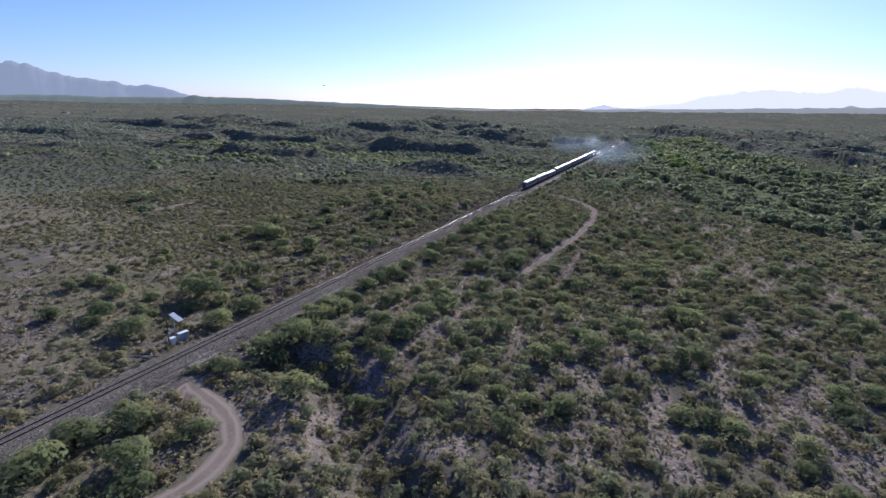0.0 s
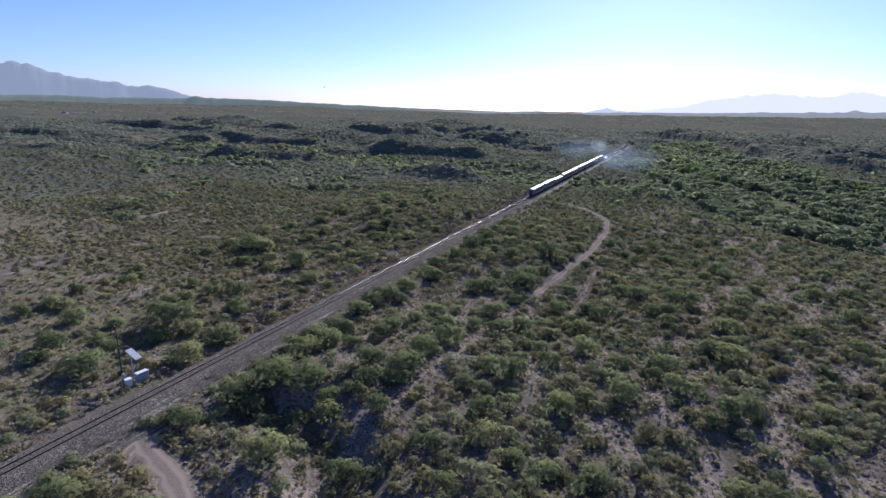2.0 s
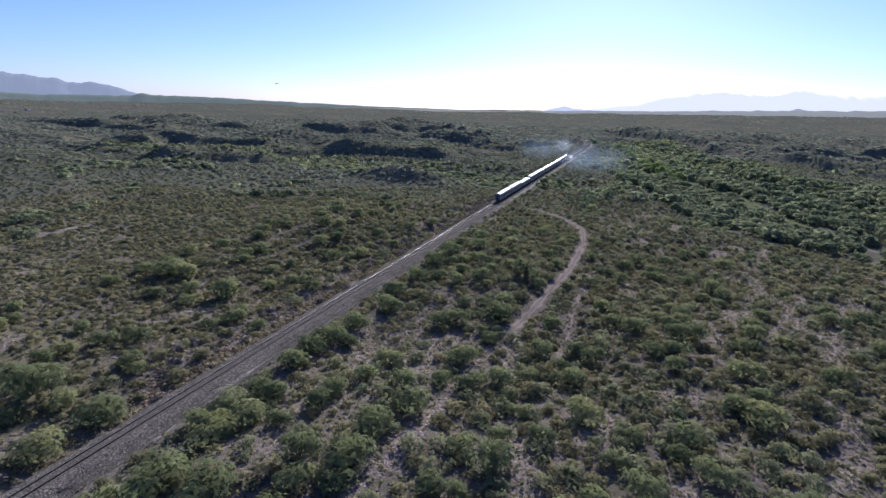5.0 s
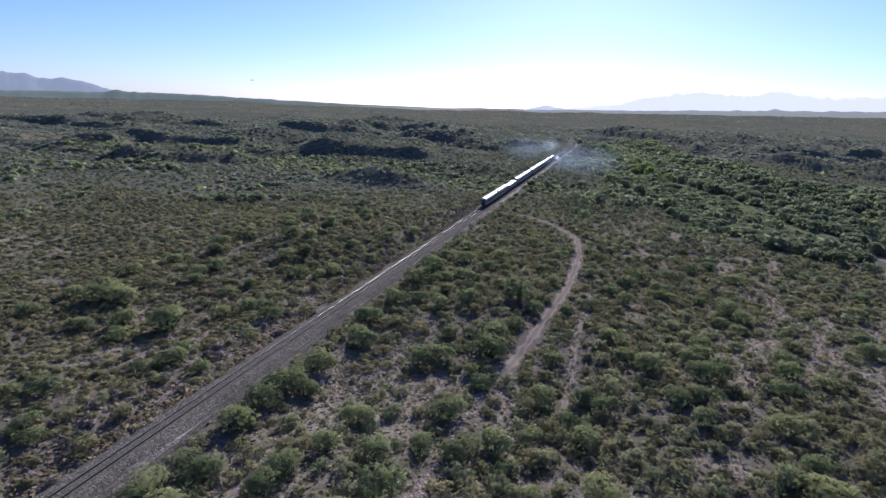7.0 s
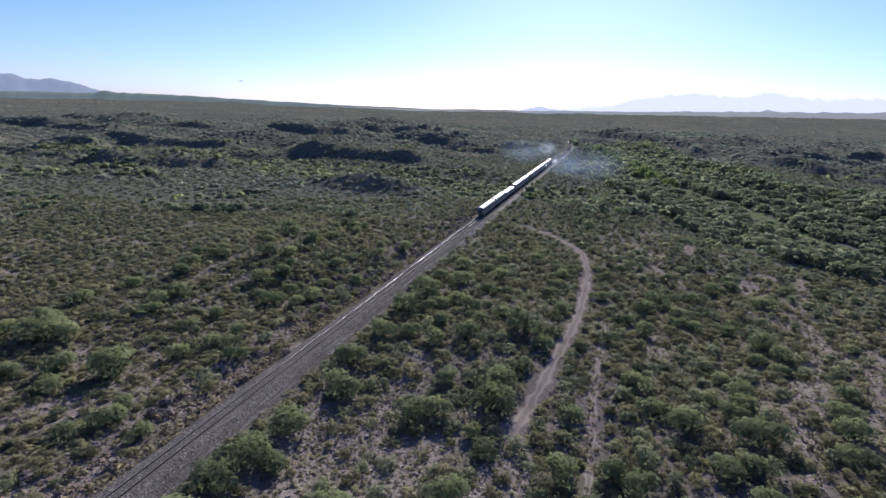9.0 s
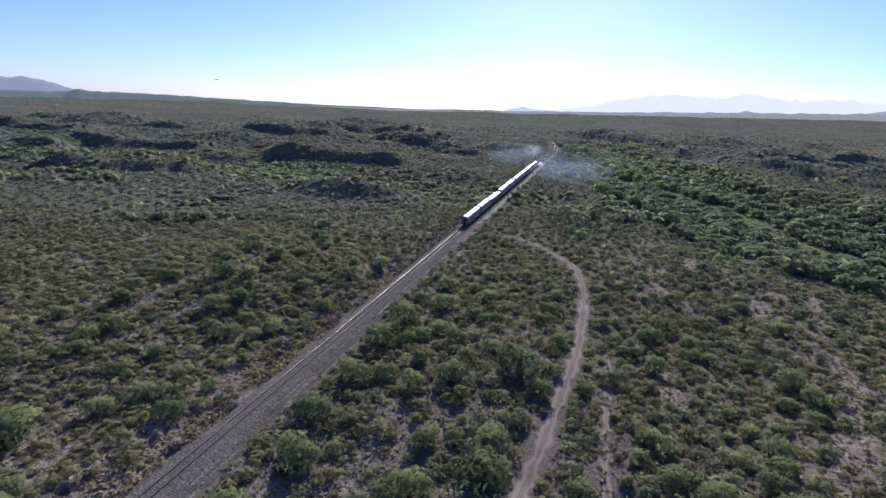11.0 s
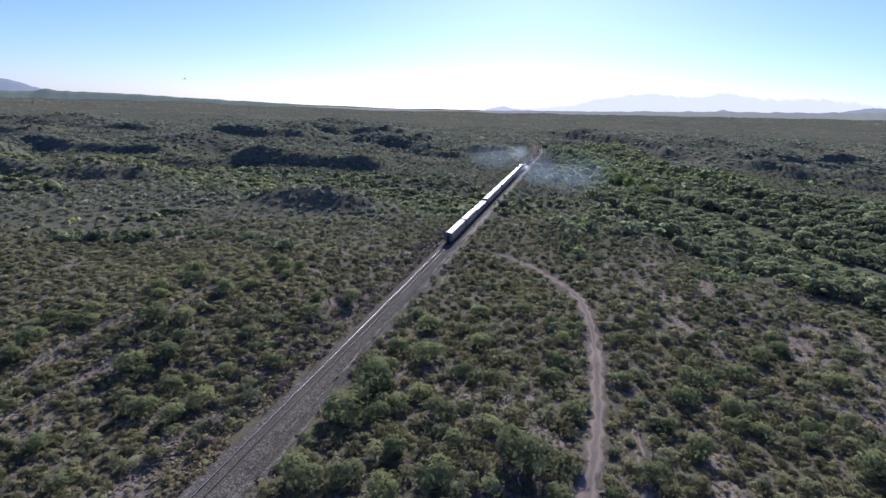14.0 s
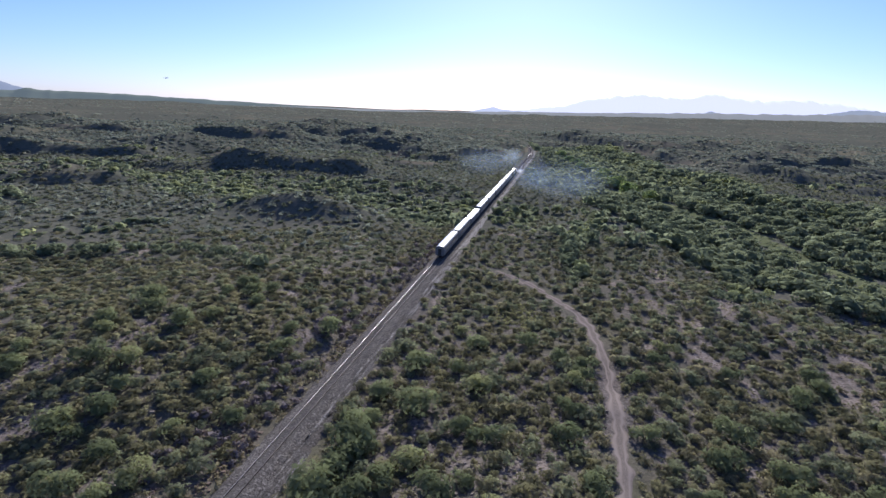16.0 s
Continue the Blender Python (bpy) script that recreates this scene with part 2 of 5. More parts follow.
def track_x(y):
    return -86.0 - 3.6e-4 * np.maximum(np.asarray(y, float) - 700, 0) ** 2


# swells: x, y, half-width across, half-length, height
SWELLS = [(-48, 178, 22, 32, 2.6), (-36, 240, 18, 26, 1.6), (-128, 235, 32, 50, 4.5), (-60, 100, 12, 26, 1.6), (-98, 135, 7, 40, 1.6),
          (-168, 364, 34, 17, 9.5), (-25, 90, 40, 40, 1.2), (20, 150, 50, 60, 1.5), (-160, 120, 50, 60, 2.0), (-490, 770, 120, 120, 13.0), (-420, 640, 60, 60, 5.0)]
# ridges with a steep face towards the flight: the face's foot, height, length of the back slope
RIDGES = [([(-352, 530), (-334, 523), (-313, 519), (-289, 518), (-264, 512), (-230, 496), (-203, 498), (-175, 505)], 9, 110),
          ([(-475, 655), (-440, 665), (-409, 668), (-398, 701), (-385, 712), (-360, 734), (-335, 760)], 13, 120),
          ([(-355, 780), (-338, 772), (-282, 733), (-231, 692), (-184, 644), (-156, 642), (-130, 650)], 14, 150),
          ([(-660, 1050), (-560, 975), (-485, 919), (-408, 846), (-370, 830)], 15, 200),
          ([(-560, 495), (-525, 493), (-495, 494), (-476, 507), (-445, 515), (-421, 525), (-395, 530)], 13, 110),
          ([(-398, 348), (-379, 353), (-357, 360), (-337, 375), (-313, 397), (-295, 412)], 11, 75),
          ([(-428, 375), (-441, 410), (-498, 466), (-522, 484)], 8, 60),
          ([(-560, 436), (-525, 440), (-504, 443), (-485, 452)], 8, 60),
          ([(-775, 600), (-728, 597), (-697, 597), (-660, 607)], 10, 100),
          ([(-1000, 780), (-900, 760), (-700, 700), (-580, 740)], 12, 180),
          ([(-860, 400), (-750, 408), (-647, 388), (-566, 368), (-490, 380)], 8, 100),
          ([(-690, 290), (-609, 293), (-580, 298), (-500, 306)], 5, 60),
          ([(-500, 264), (-445, 260), (-425, 264), (-380, 262)], 4, 50),
          ([(-1060, 668), (-927, 677), (-870, 700), (-780, 706)], 10, 140),
          ([(-140, 1260), (-90, 1150), (-20, 1030), (22, 943), (60, 864), (86, 775), (101, 709), (115, 700), (135, 688)], 13, 250),
          ([(118, 730), (124, 712), (137, 640), (156, 620), (163, 592), (185, 572), (230, 560)], 11, 130),
          ([(232, 990), (258, 978), (282, 955), (320, 945)], 10, 120),
          ([(208, 795), (235, 782), (261, 768), (310, 760)], 10, 120)]
WASH = [(150, 225), (110, 275), (75, 331), (64, 370), (53, 415), (46, 449), (33, 475), (20, 497), (13, 515), (-10, 574), (-22, 640), (-36, 713), (-52, 800), (-74, 930)]
WASH_L = [(-620, 420), (-480, 425), (-400, 440), (-290, 452), (-210, 440), (-150, 425), (-100, 412)]
# small bare rills between the bushes
RILLS_EAST = [[(18, 138), (18, 127), (14, 117), (10, 110), (12, 101), (11, 92), (14, 88), (19, 94)], [(26, 103), (26, 92), (26.5, 85), (28, 79)], [(41, 203), (43.6, 184), (41, 162), (45, 154), (46, 140)], [(21.6, 154), (29, 181), (40, 206)]]
RILLS_SOUTH = [[(5, 68), (0.3, 79), (0.6, 92)], [(-10, 107), (-6, 98), (-2.7, 96)], [(-17.4, 91.5), (-12, 91), (-6.3, 76)], [(-10, 70), (-8.5, 65), (-13.6, 59)], [(-41.8, 149), (-36, 128), (-32.7, 112), (-27.7, 96)]]
RILLS_NORTH = [[(29, 261), (24, 242), (17, 226), (18, 215), (17.5, 202), (12, 192), (11, 183), (7, 176), (7, 168), (3.6, 159)], [(-16, 198), (-19, 192), (-16.7, 184)], [(27, 203), (25, 195), (14.4, 171), (13.4, 163)], [(-50.5, 144), (-51, 137), (-53, 129)]]
RILLS_WEST = [[(-127, 170), (-125.5, 179), (-124.5, 186), (-123, 197)], [(-134, 182), (-136.6, 195), (-135.6, 202), (-128, 211), (-128, 226)], [(-118, 120), (-112, 134), (-113, 150)]]
RILLS = RILLS_WEST + RILLS_EAST + RILLS_SOUTH + RILLS_NORTH
GULLY = [(-80, 70), (-64, 74), (-54, 70), (-45, 63), (-36, 52), (-20, 40)]
TRAIL_LINE = [(-41.5, 146), (-40.5, 152), (-37.5, 175), (-35, 200), (-34.8, 222), (-35.3, 240), (-38, 259), (-43, 272), (-54, 289), (-66, 300)]
STONY_LINE = [(-50, 70), (-48, 80), (-46.5, 92), (-45, 110), (-44, 130), (-41.5, 147)]
LOOP_LINE = [(-62, 20), (-57, 31), (-55, 38), (-55.2, 43.5), (-57.3, 48.3), (-62, 52.3), (-67.6, 54.6), (-73, 56), (-77.5, 58)]
SPUR_LINE = [(-29.5, 137), (-29.3, 148), (-29.8, 160), (-29.6, 174), (-28.9, 187), (-29.3, 201)]
RIVER_ROAD = [(120, 268), (96, 300), (83, 321), (77, 331), (72, 340)]
LANE = [(75, 331), (64, 370), (53, 415), (46, 449), (33, 475), (20, 497), (13, 515), (-10, 574)]


def far_height(x, y):
    az = np.degrees(np.arctan2(x + 28, y - 66))
    return np.interp(az, [-75, -62, -48, -40, -30, -21, -9, 0, 15, 23, 40], [24, 8, 8, 15, 4, -3, 12, 25, 46, 56, 60])


def height(x, y):
    x, y = np.asarray(x, float), np.asarray(y, float)
    r = np.hypot(x + 28, y - 66)
    h = -1.4 + 1.3 * fbm(x / 70, y / 70, 3, 3) + 0.45 * fbm(x / 11, y / 11, 3, 5)
    h = h + 5.0 * smooth(300, 900, r) * fbm(x / 260, y / 260, 4, 8)
    h = h + 5.5 * smooth(240, 480, r) * smooth(-110, -210, x) * (0.45 - np.abs(fbm(x / 170, y / 95, 4, 45)))
    h = h + 2.5 * smooth(300, 480, r) * smooth(-20, 60, x) * fbm(x / 60, y / 60, 3, 47)
    for sx, sy, wx, wy, k in SWELLS:
        h = h + k * np.exp(-((x - sx) / wx) ** 2 - ((y - sy) / wy) ** 2)
    for line, k, back in RIDGES:
        d, s, t = along(x, y, line)
        s = s + 8 * fbm(x / 70, y / 70, 3, 21) + 4 * fbm(x / 24, y / 24, 2, 23)
        rise = 0.72 * k * np.clip(1.0 + 0.4 * fbm(x / 90, y / 90, 2, 27), 0.7, 1.3)
        h = h + rise * (1 + 0.4 * fbm(x / 34, y / 34, 3, 29)) * smooth(-5, 13, s) * (1 - smooth(0.4 * back, 1.3 * back, s)) * smooth(0, 0.16, t) * (1 - smooth(0.84, 1, t))
    d, s, t = along(x, y, WASH)
    h = h - 7.5 * (1 - smooth(42, 78, d + 10 * fbm(x / 50, y / 50, 3, 31))) * smooth(230, 300, y)
    d, s, t = along(x, y, WASH_L)
    h = h - 6.0 * (1 - smooth(20, 75, d))
    d, s, t = along(x, y, GULLY)
    h = h - 3.2 * (1 - smooth(1.5, 9, d + 1.5 * fbm(x / 9, y / 9, 2, 41))) * smooth(0, 0.15, t)
    h = h + (far_height(x, y)) * smooth(700, 4400, r) ** 1.0
    # the railway's bench: a low bank, and a ditch on the west
    d = x - track_x(y)
    bench = -1.0
    w = 1 - smooth(7.5, 16, np.abs(d - 1.5))
    h = h * (1 - w) + bench * w
    d, s, t = along(x, y, LOOP_LINE)
    w = 1 - smooth(2.5, 7, d)
    return h * (1 - w) + (-1.15) * w


def land(x, y):
    return float(height(np.array([x]), np.array([y]))[0])


def far_clearing(x, y):
    """1 on the open stony flats further off."""
    d = along(x, y, [(0, 0), (-47, 134)])[0]
    flats = 0.0
    for px, py, wx, wy in ((-272, 187, 26, 9), (-280, 224, 24, 10), (-235, 140, 50, 14), (-366, 394, 34, 16), (-450, 465, 40, 12), (-190, 120, 30, 9)):
        flats = np.maximum(flats, np.exp(-((x - px) / wx) ** 2 - ((y - py) / wy) ** 2) * (0.8 + 0.5 * fbm(x / 14, y / 9, 3, 153)))
    flats = np.maximum(np.clip(flats, 0, 1), smooth(0.36, 0.7, fbm(x / 85, y / 55, 3, 151)))
    return flats * smooth(120, 200, d) * (1 - 0.5 * smooth(900, 1500, d)) * np.maximum(smooth(-95, -125, x), smooth(600, 800, y))


def arroyo(x, y):
    """1 along the lines of drainage."""
    d = along(x, y, [(0, 0), (-47, 134)])[0]
    return np.exp(-(fbm(x / 140, y / 110, 3, 141) / 0.085) ** 2) * smooth(110, 190, d)


def bare_soil(x, y):
    """1 on the small rills, rubble patches and openings near the flight."""
    d = np.full(np.shape(x), 99.0)
    for line in RILLS:
        d = np.minimum(d, along(x, y, line)[0])
    v = 1 - smooth(0.75, 2.6, d + 1.2 * fbm(x / 5, y / 5, 3, 181))
    v = np.maximum(v, 0.85 * smooth(0.55, 0.9, fbm(x / 7, y / 10, 3, 101) + 0.1 * fbm(x / 60, y / 60, 2, 103)))
    for px, py, wx, wy, k in ((-64, 135, 8, 16, 1.1), (19, 93, 8, 7, 0.9), (-31, 104, 5, 9, 0.6), (41, 188, 9, 18, 0.6), (-50, 118, 4, 14, 0.6), (-96, 136, 5, 30, 0.95)):
        v = np.maximum(v, k * np.exp(-((x - px) / wx) ** 2 - ((y - py) / wy) ** 2) * (0.75 + 0.5 * fbm(x / 4, y / 4, 2, 183)))
    strip_ = smooth(-79, -76, x) * (1 - smooth(-47, -40, x + 2.5 * fbm(y / 12, y * 0, 2, 187))) * smooth(42, 52, y) * (1 - 0.55 * smooth(150, 175, y)) * (1 - smooth(200, 225, y))
    v = np.maximum(v, strip_ * (0.42 + 0.45 * fbm(x / 8, y / 11, 3, 185)))
    return np.clip(v, 0, 1) * (1 - smooth(190, 260, along(x, y, [(0, 0), (-47, 134)])[0]))


def mesh_object(name, verts, faces, material, smooth_shade=False, tint=None, normals=None):
    """An object from arrays: faces all of one size."""
    verts, faces = np.asarray(verts, np.float32), np.asarray(faces, np.int32)
    me = bpy.data.meshes.new(name)
    k = faces.shape[1]
    me.vertices.add(len(verts))
    me.vertices.foreach_set("co", verts.ravel())
    me.loops.add(faces.size)
    me.loops.foreach_set("vertex_index", faces.ravel())
    me.polygons.add(len(faces))
    me.polygons.foreach_set("loop_start", np.arange(len(faces), dtype=np.int32) * k)
    if smooth_shade:
        me.polygons.foreach_set("use_smooth", np.ones(len(faces), bool))
    me.update(calc_edges=True)
    if tint is not None:
        a = me.attributes.new("tint", "FLOAT", "POINT")
        a.data.foreach_set("value", np.asarray(tint, np.float32))
    if normals is not None:
        a = me.attributes.new("custom_normal", "FLOAT_VECTOR", "POINT")
        a.data.foreach_set("vector", np.asarray(normals, np.float32).ravel())
    me.materials.append(material)
    return new(name, me)


def grid_faces(nx, ny):
    i = (np.arange(ny - 1)[:, None] * nx + np.arange(nx - 1)[None, :]).ravel()
    return np.stack([i, i + 1, i + 1 + nx, i + nx], 1)


def spread(lo, hi, step, sides):
    """Coordinates, even from lo to hi and growing wider on both sides: for each side, pairs of growth and reach."""
    out = list(np.arange(lo, hi + step, step))
    for sign, phases in zip((-1, 1), sides):
        s, v, add = step, hi if sign > 0 else lo, []
        for grow, stop in phases:
            while sign * v < sign * stop:
                s *= grow
                v += sign * s
                add.append(v)
        out = out + add if sign > 0 else add[::-1] + out
    return np.array(out)


gx = spread(-125, 48, 1.6, ([(1.016, -620), (1.08, -4700)], [(1.02, 260), (1.08, 2600)]))
gy = spread(40, 250, 1.7, ([(1.10, -900)], [(1.010, 880), (1.06, 4700)]))
GX, GY = np.meshgrid(gx, gy)
ground = mesh_object("ground", np.stack([GX.ravel(), GY.ravel(), height(GX, GY).ravel()], 1), grid_faces(len(gx), len(gy)), SOIL, True)
cover = ground.data.attributes.new("cover", "FLOAT", "POINT")
cover.data.foreach_set("value", ((0.9 * smooth(70, 300, along(GX, GY, [(0, 0), (-47, 134)])[0]) + 0.1) * (1 - 0.8 * far_clearing(GX, GY))).ravel().astype(np.float32))
clearing = ground.data.attributes.new("clearing", "FLOAT", "POINT")
clearing.data.foreach_set("value", (0.55 * np.maximum(far_clearing(GX, GY), 0.95 * smooth(-98, -115, GX) * (1 - smooth(100, 190, GY)) * smooth(-0.3, 0.4, fbm(GX / 14, GY / 14, 3, 171)))).ravel().astype(np.float32))
bare = ground.data.attributes.new("bare", "FLOAT", "POINT")
bare.data.foreach_set("value", bare_soil(GX, GY).ravel().astype(np.float32))
tagged(ground, "dry grey-brown desert soil with stones and thin grass", "ground", kind="structure")


def resample(line, step):
    pts, out = np.array(line, float), []
    for a, b in zip(pts, pts[1:]):
        n = max(1, int(np.linalg.norm(b - a) / step))
        out += [a + (b - a) * k / n for k in range(n)]
    out = np.array(out + [pts[-1]])
    for _ in range(6):
        out[1:-1] = (out[:-2] + 2 * out[1:-1] + out[2:]) / 4
    return out


def strip(name, line, half, material, label, ragged=0.5, lift=0.06, cols=13, seed=0, step=0.8, category="dirt road"):
    """A ragged-edged path that lies on the land."""
    c = resample(line, step)
    tan = np.gradient(c, axis=0)
    tan /= np.linalg.norm(tan, axis=1)[:, None]
    nor = np.stack([-tan[:, 1], tan[:, 0]], 1)
    run = np.arange(len(c)) * step
    left = half + ragged * fbm(run / 2.2, run * 0 + 3, 3, seed)
    right = half + ragged * fbm(run / 2.2, run * 0 + 9, 3, seed + 5)
    u = np.linspace(-1, 1, cols)
    off = np.where(u[None, :] < 0, u[None, :] * right[:, None], u[None, :] * left[:, None])
    P = c[:, None, :] + nor[:, None, :] * off[:, :, None]
    z = height(P[..., 0], P[..., 1]) + lift * (1 - np.abs(u[None, :]) ** 4 * 1.3)
    ob = mesh_object(name, np.concatenate([P, z[..., None]], 2).reshape(-1, 3), grid_faces(cols, len(c))[:, ::-1], material, True)
    across = ob.data.attributes.new("across", "FLOAT", "POINT")
    across.data.foreach_set("value", np.tile(np.abs(u), len(c)).astype(np.float32))
    return tagged(ob, label, category, kind="structure")


strip("dirt_trail", TRAIL_LINE, 1.25, TRAIL, "pale washed-out dirt trail winding through desert scrub", 0.75, seed=2)
strip("stony_wash", STONY_LINE, 1.3, WASHBED, "stony grey-brown wash bed littered with rubble", 1.1, seed=8, category="wash bed")
strip("dirt_road", LOOP_LINE, 1.8, TRAIL, "pale bare dirt access road curving up to the railway", 0.5, seed=3)
strip("dirt_pullout", [(-71, 45), (-73.5, 49), (-75.5, 53), (-77, 57)], 1.6, TRAIL, "pale bare dirt pull-out beside the railway", 0.5, 0.05, seed=9)
strip("cinder_apron", [(-80.3, 40), (-79.6, 48), (-78.6, 55), (-78.4, 61), (-79.8, 72)], 1.9, CINDER, "dark cinder apron where the dirt road meets the railway", 0.7, 0.11, seed=10, category="gravel apron")
strip("side_trail", SPUR_LINE, 0.6, TRAIL, "narrow stony footpath of bare earth between bushes", 0.5, seed=4)
strip("grassy_lane", LANE, 5.6, MEADOW, "light green grassy lane through the riverside trees", 3.0, 0.08, seed=6, step=2.0, category="grass strip")
strip("river_road", RIVER_ROAD, 1.6, TRAIL, "pale sandy track among green trees", 0.6, 0.2, seed=5)

# ---- the railway ----


def part(name, bm, material, parent, label=""):
    me = bpy.data.meshes.new(name)
    bm.to_mesh(me)
    bm.free()
    me.materials.append(material)
    ob = new(name, me)
    ob.parent = parent
    if label:
        ob["label"] = label
    return ob


def empty(name, m, label, category, group="", kind=""):
    ob = new(name)
    ob.matrix_basis = m
    ob.empty_display_size = 0.3
    return tagged(ob, label, category, group, kind)


def profile_run(name, prof, ys, material, parent=None, wobble=0.0, seed=0):
    """A profile (x, z) carried along the track's centre line."""
    prof = np.array(prof)
    ys = np.asarray(ys, float)
    X = track_x(ys)[:, None] + prof[None, :, 0]
    Y = np.repeat(ys[:, None], len(prof), 1)
    Z = np.repeat(prof[None, :, 1], len(ys), 0)
    if wobble:
        X = X + wobble * 2.0 * fbm(Y / 3.0, prof[None, :, 0] * 3.1 + 0 * Y, 3, seed) * (np.abs(prof[None, :, 0]) > 1.6)
        Z = Z + wobble * 0.5 * fbm(Y / 0.9, prof[None, :, 0] * 2.7 + 0 * Y, 2, seed + 3) * np.where(np.abs(prof[None, :, 0]) < 1.6, 0.15, 1.0)
    ob = mesh_object(name, np.stack([X, Y, Z], 2).reshape(-1, 3), grid_faces(len(prof), len(ys)), material, True)
    ob.parent = parent
    return ob


track_ys = np.concatenate([np.arange(-40, 320, 0.6), np.arange(320, 905, 3.0)])
bed = profile_run("track_bed", [(-3.7, -1.25), (-3.2, -0.95), (-2.6, -0.5), (-1.95, -0.19), (-1.3, -0.178), (-0.6, -0.185), (0, -0.18), (0.6, -0.185), (1.3, -0.178), (2.0, -0.19), (2.6, -0.48), (3.2, -0.78), (3.8, -1.0), (4.3, -1.25)], track_ys, BALLAST, None, 0.14, 50)
tagged(bed, "grey crushed-stone railway ballast bank", "track bed", kind="structure")
road = profile_run("service_track", [(2.5, -1.15), (2.9, -0.62), (3.5, -0.82), (4.1, -0.9), (4.7, -0.93), (5.2, -0.97), (5.7, -1.35)], track_ys, CINDER, None, 0.22, 61)
tagged(road, "grey cinder service track beside the ballast", "service track", kind="structure")
railway = empty("railway_track", pose(0, 0, 0), "single railway track of worn steel rails on grey weathered sleepers", "railway track", kind="structure")
RAIL = [(-0.075, -0.165), (-0.075, -0.145), (-0.014, -0.125), (-0.014, -0.04), (-0.04, -0.03), (-0.04, 0.012), (-0.03, 0.02), (0.03, 0.02), (0.04, 0.012), (0.04, -0.03), (0.014, -0.04), (0.014, -0.125), (0.075, -0.145), (0.075, -0.165)]
rail_ys = np.concatenate([np.arange(-40, 640, 8.0), np.arange(640, 905, 4.0)])
for sx in (-0.75, 0.75):
    rail = profile_run("rail", [(sx + a, b) for a, b in RAIL], rail_ys, RUST, railway)
    rail["label"] = "rust-brown steel rail"
    profile_run("running_surface", [(sx - 0.038, 0.013), (sx - 0.03, 0.024), (sx + 0.03, 0.024), (sx + 0.038, 0.013)], rail_ys, RAILM if sx < 0 else RAILD, rail)["label"] = "rail head brightened for its stronger glint" if sx < 0 else "rail head darkened for its weaker glint"

# ---- distant mountains ----


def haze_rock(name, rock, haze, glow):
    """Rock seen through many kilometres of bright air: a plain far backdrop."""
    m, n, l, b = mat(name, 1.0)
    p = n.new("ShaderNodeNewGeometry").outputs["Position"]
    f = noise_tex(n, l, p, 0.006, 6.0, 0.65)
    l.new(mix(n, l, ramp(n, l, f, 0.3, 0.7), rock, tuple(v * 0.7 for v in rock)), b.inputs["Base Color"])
    # the haze in front of the rock is put in as its own glow
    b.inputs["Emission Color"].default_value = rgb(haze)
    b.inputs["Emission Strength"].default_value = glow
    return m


def range_of_hills(name, radius, skyline, material, label, seed, rough=0.05, depth=260):
    """A ridge along an arc about the place, through a few heights: skyline is bearing, height in pairs."""
    knots = np.array(skyline, float)
    deg = np.linspace(knots[0, 0], knots[-1, 0], 420)
    az = np.radians(deg)
    rows = np.linspace(-1, 1, 15)
    crest = np.interp(deg, knots[:, 0], knots[:, 1])
    for _ in range(2):
        crest[1:-1] = (crest[:-2] + 2 * crest[1:-1] + crest[2:]) / 4
    crest = crest * (1 + rough * fbm(deg / 1.3, deg * 0, 5, seed)) + 0.05 * crest * fbm(deg / 0.6, deg * 0 + 4, 3, seed + 2)
    V = []
    for r in rows:
        rad = radius + r * depth
        x, y = -28 + rad * np.sin(az), 66 + rad * np.cos(az)
        spur = 1 + 0.13 * fbm(deg / 3.4 + 1.1 * r, r * 2.6 + deg / 9, 4, seed + 9) * min(1.0, abs(r) * 4)
        V.append(np.stack([x, y, -60 + (60 + crest) * (1 - abs(r)) ** 0.9 * spur], 1))
    ob = mesh_object(name, np.concatenate(V), grid_faces(len(az), len(rows)), material, True)
    return tagged(ob, label, "mountains", kind="structure")


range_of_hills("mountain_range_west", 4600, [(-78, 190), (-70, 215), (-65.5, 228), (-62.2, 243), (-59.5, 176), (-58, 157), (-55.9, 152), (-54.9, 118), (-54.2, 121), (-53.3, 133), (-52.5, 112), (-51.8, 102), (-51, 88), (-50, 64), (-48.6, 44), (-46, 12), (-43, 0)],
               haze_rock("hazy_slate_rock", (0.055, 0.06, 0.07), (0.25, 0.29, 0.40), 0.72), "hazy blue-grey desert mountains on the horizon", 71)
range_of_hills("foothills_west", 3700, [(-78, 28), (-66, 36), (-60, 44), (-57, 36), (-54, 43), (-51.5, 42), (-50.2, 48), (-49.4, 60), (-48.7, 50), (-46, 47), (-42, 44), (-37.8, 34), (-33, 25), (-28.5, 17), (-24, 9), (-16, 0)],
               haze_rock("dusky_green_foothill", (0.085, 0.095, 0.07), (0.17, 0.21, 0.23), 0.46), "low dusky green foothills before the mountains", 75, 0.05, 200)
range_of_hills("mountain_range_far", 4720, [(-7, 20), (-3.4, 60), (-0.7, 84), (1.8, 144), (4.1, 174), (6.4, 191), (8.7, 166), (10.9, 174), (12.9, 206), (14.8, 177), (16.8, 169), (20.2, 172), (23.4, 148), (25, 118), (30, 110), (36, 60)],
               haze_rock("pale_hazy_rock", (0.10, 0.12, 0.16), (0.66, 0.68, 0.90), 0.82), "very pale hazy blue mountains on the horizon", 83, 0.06)
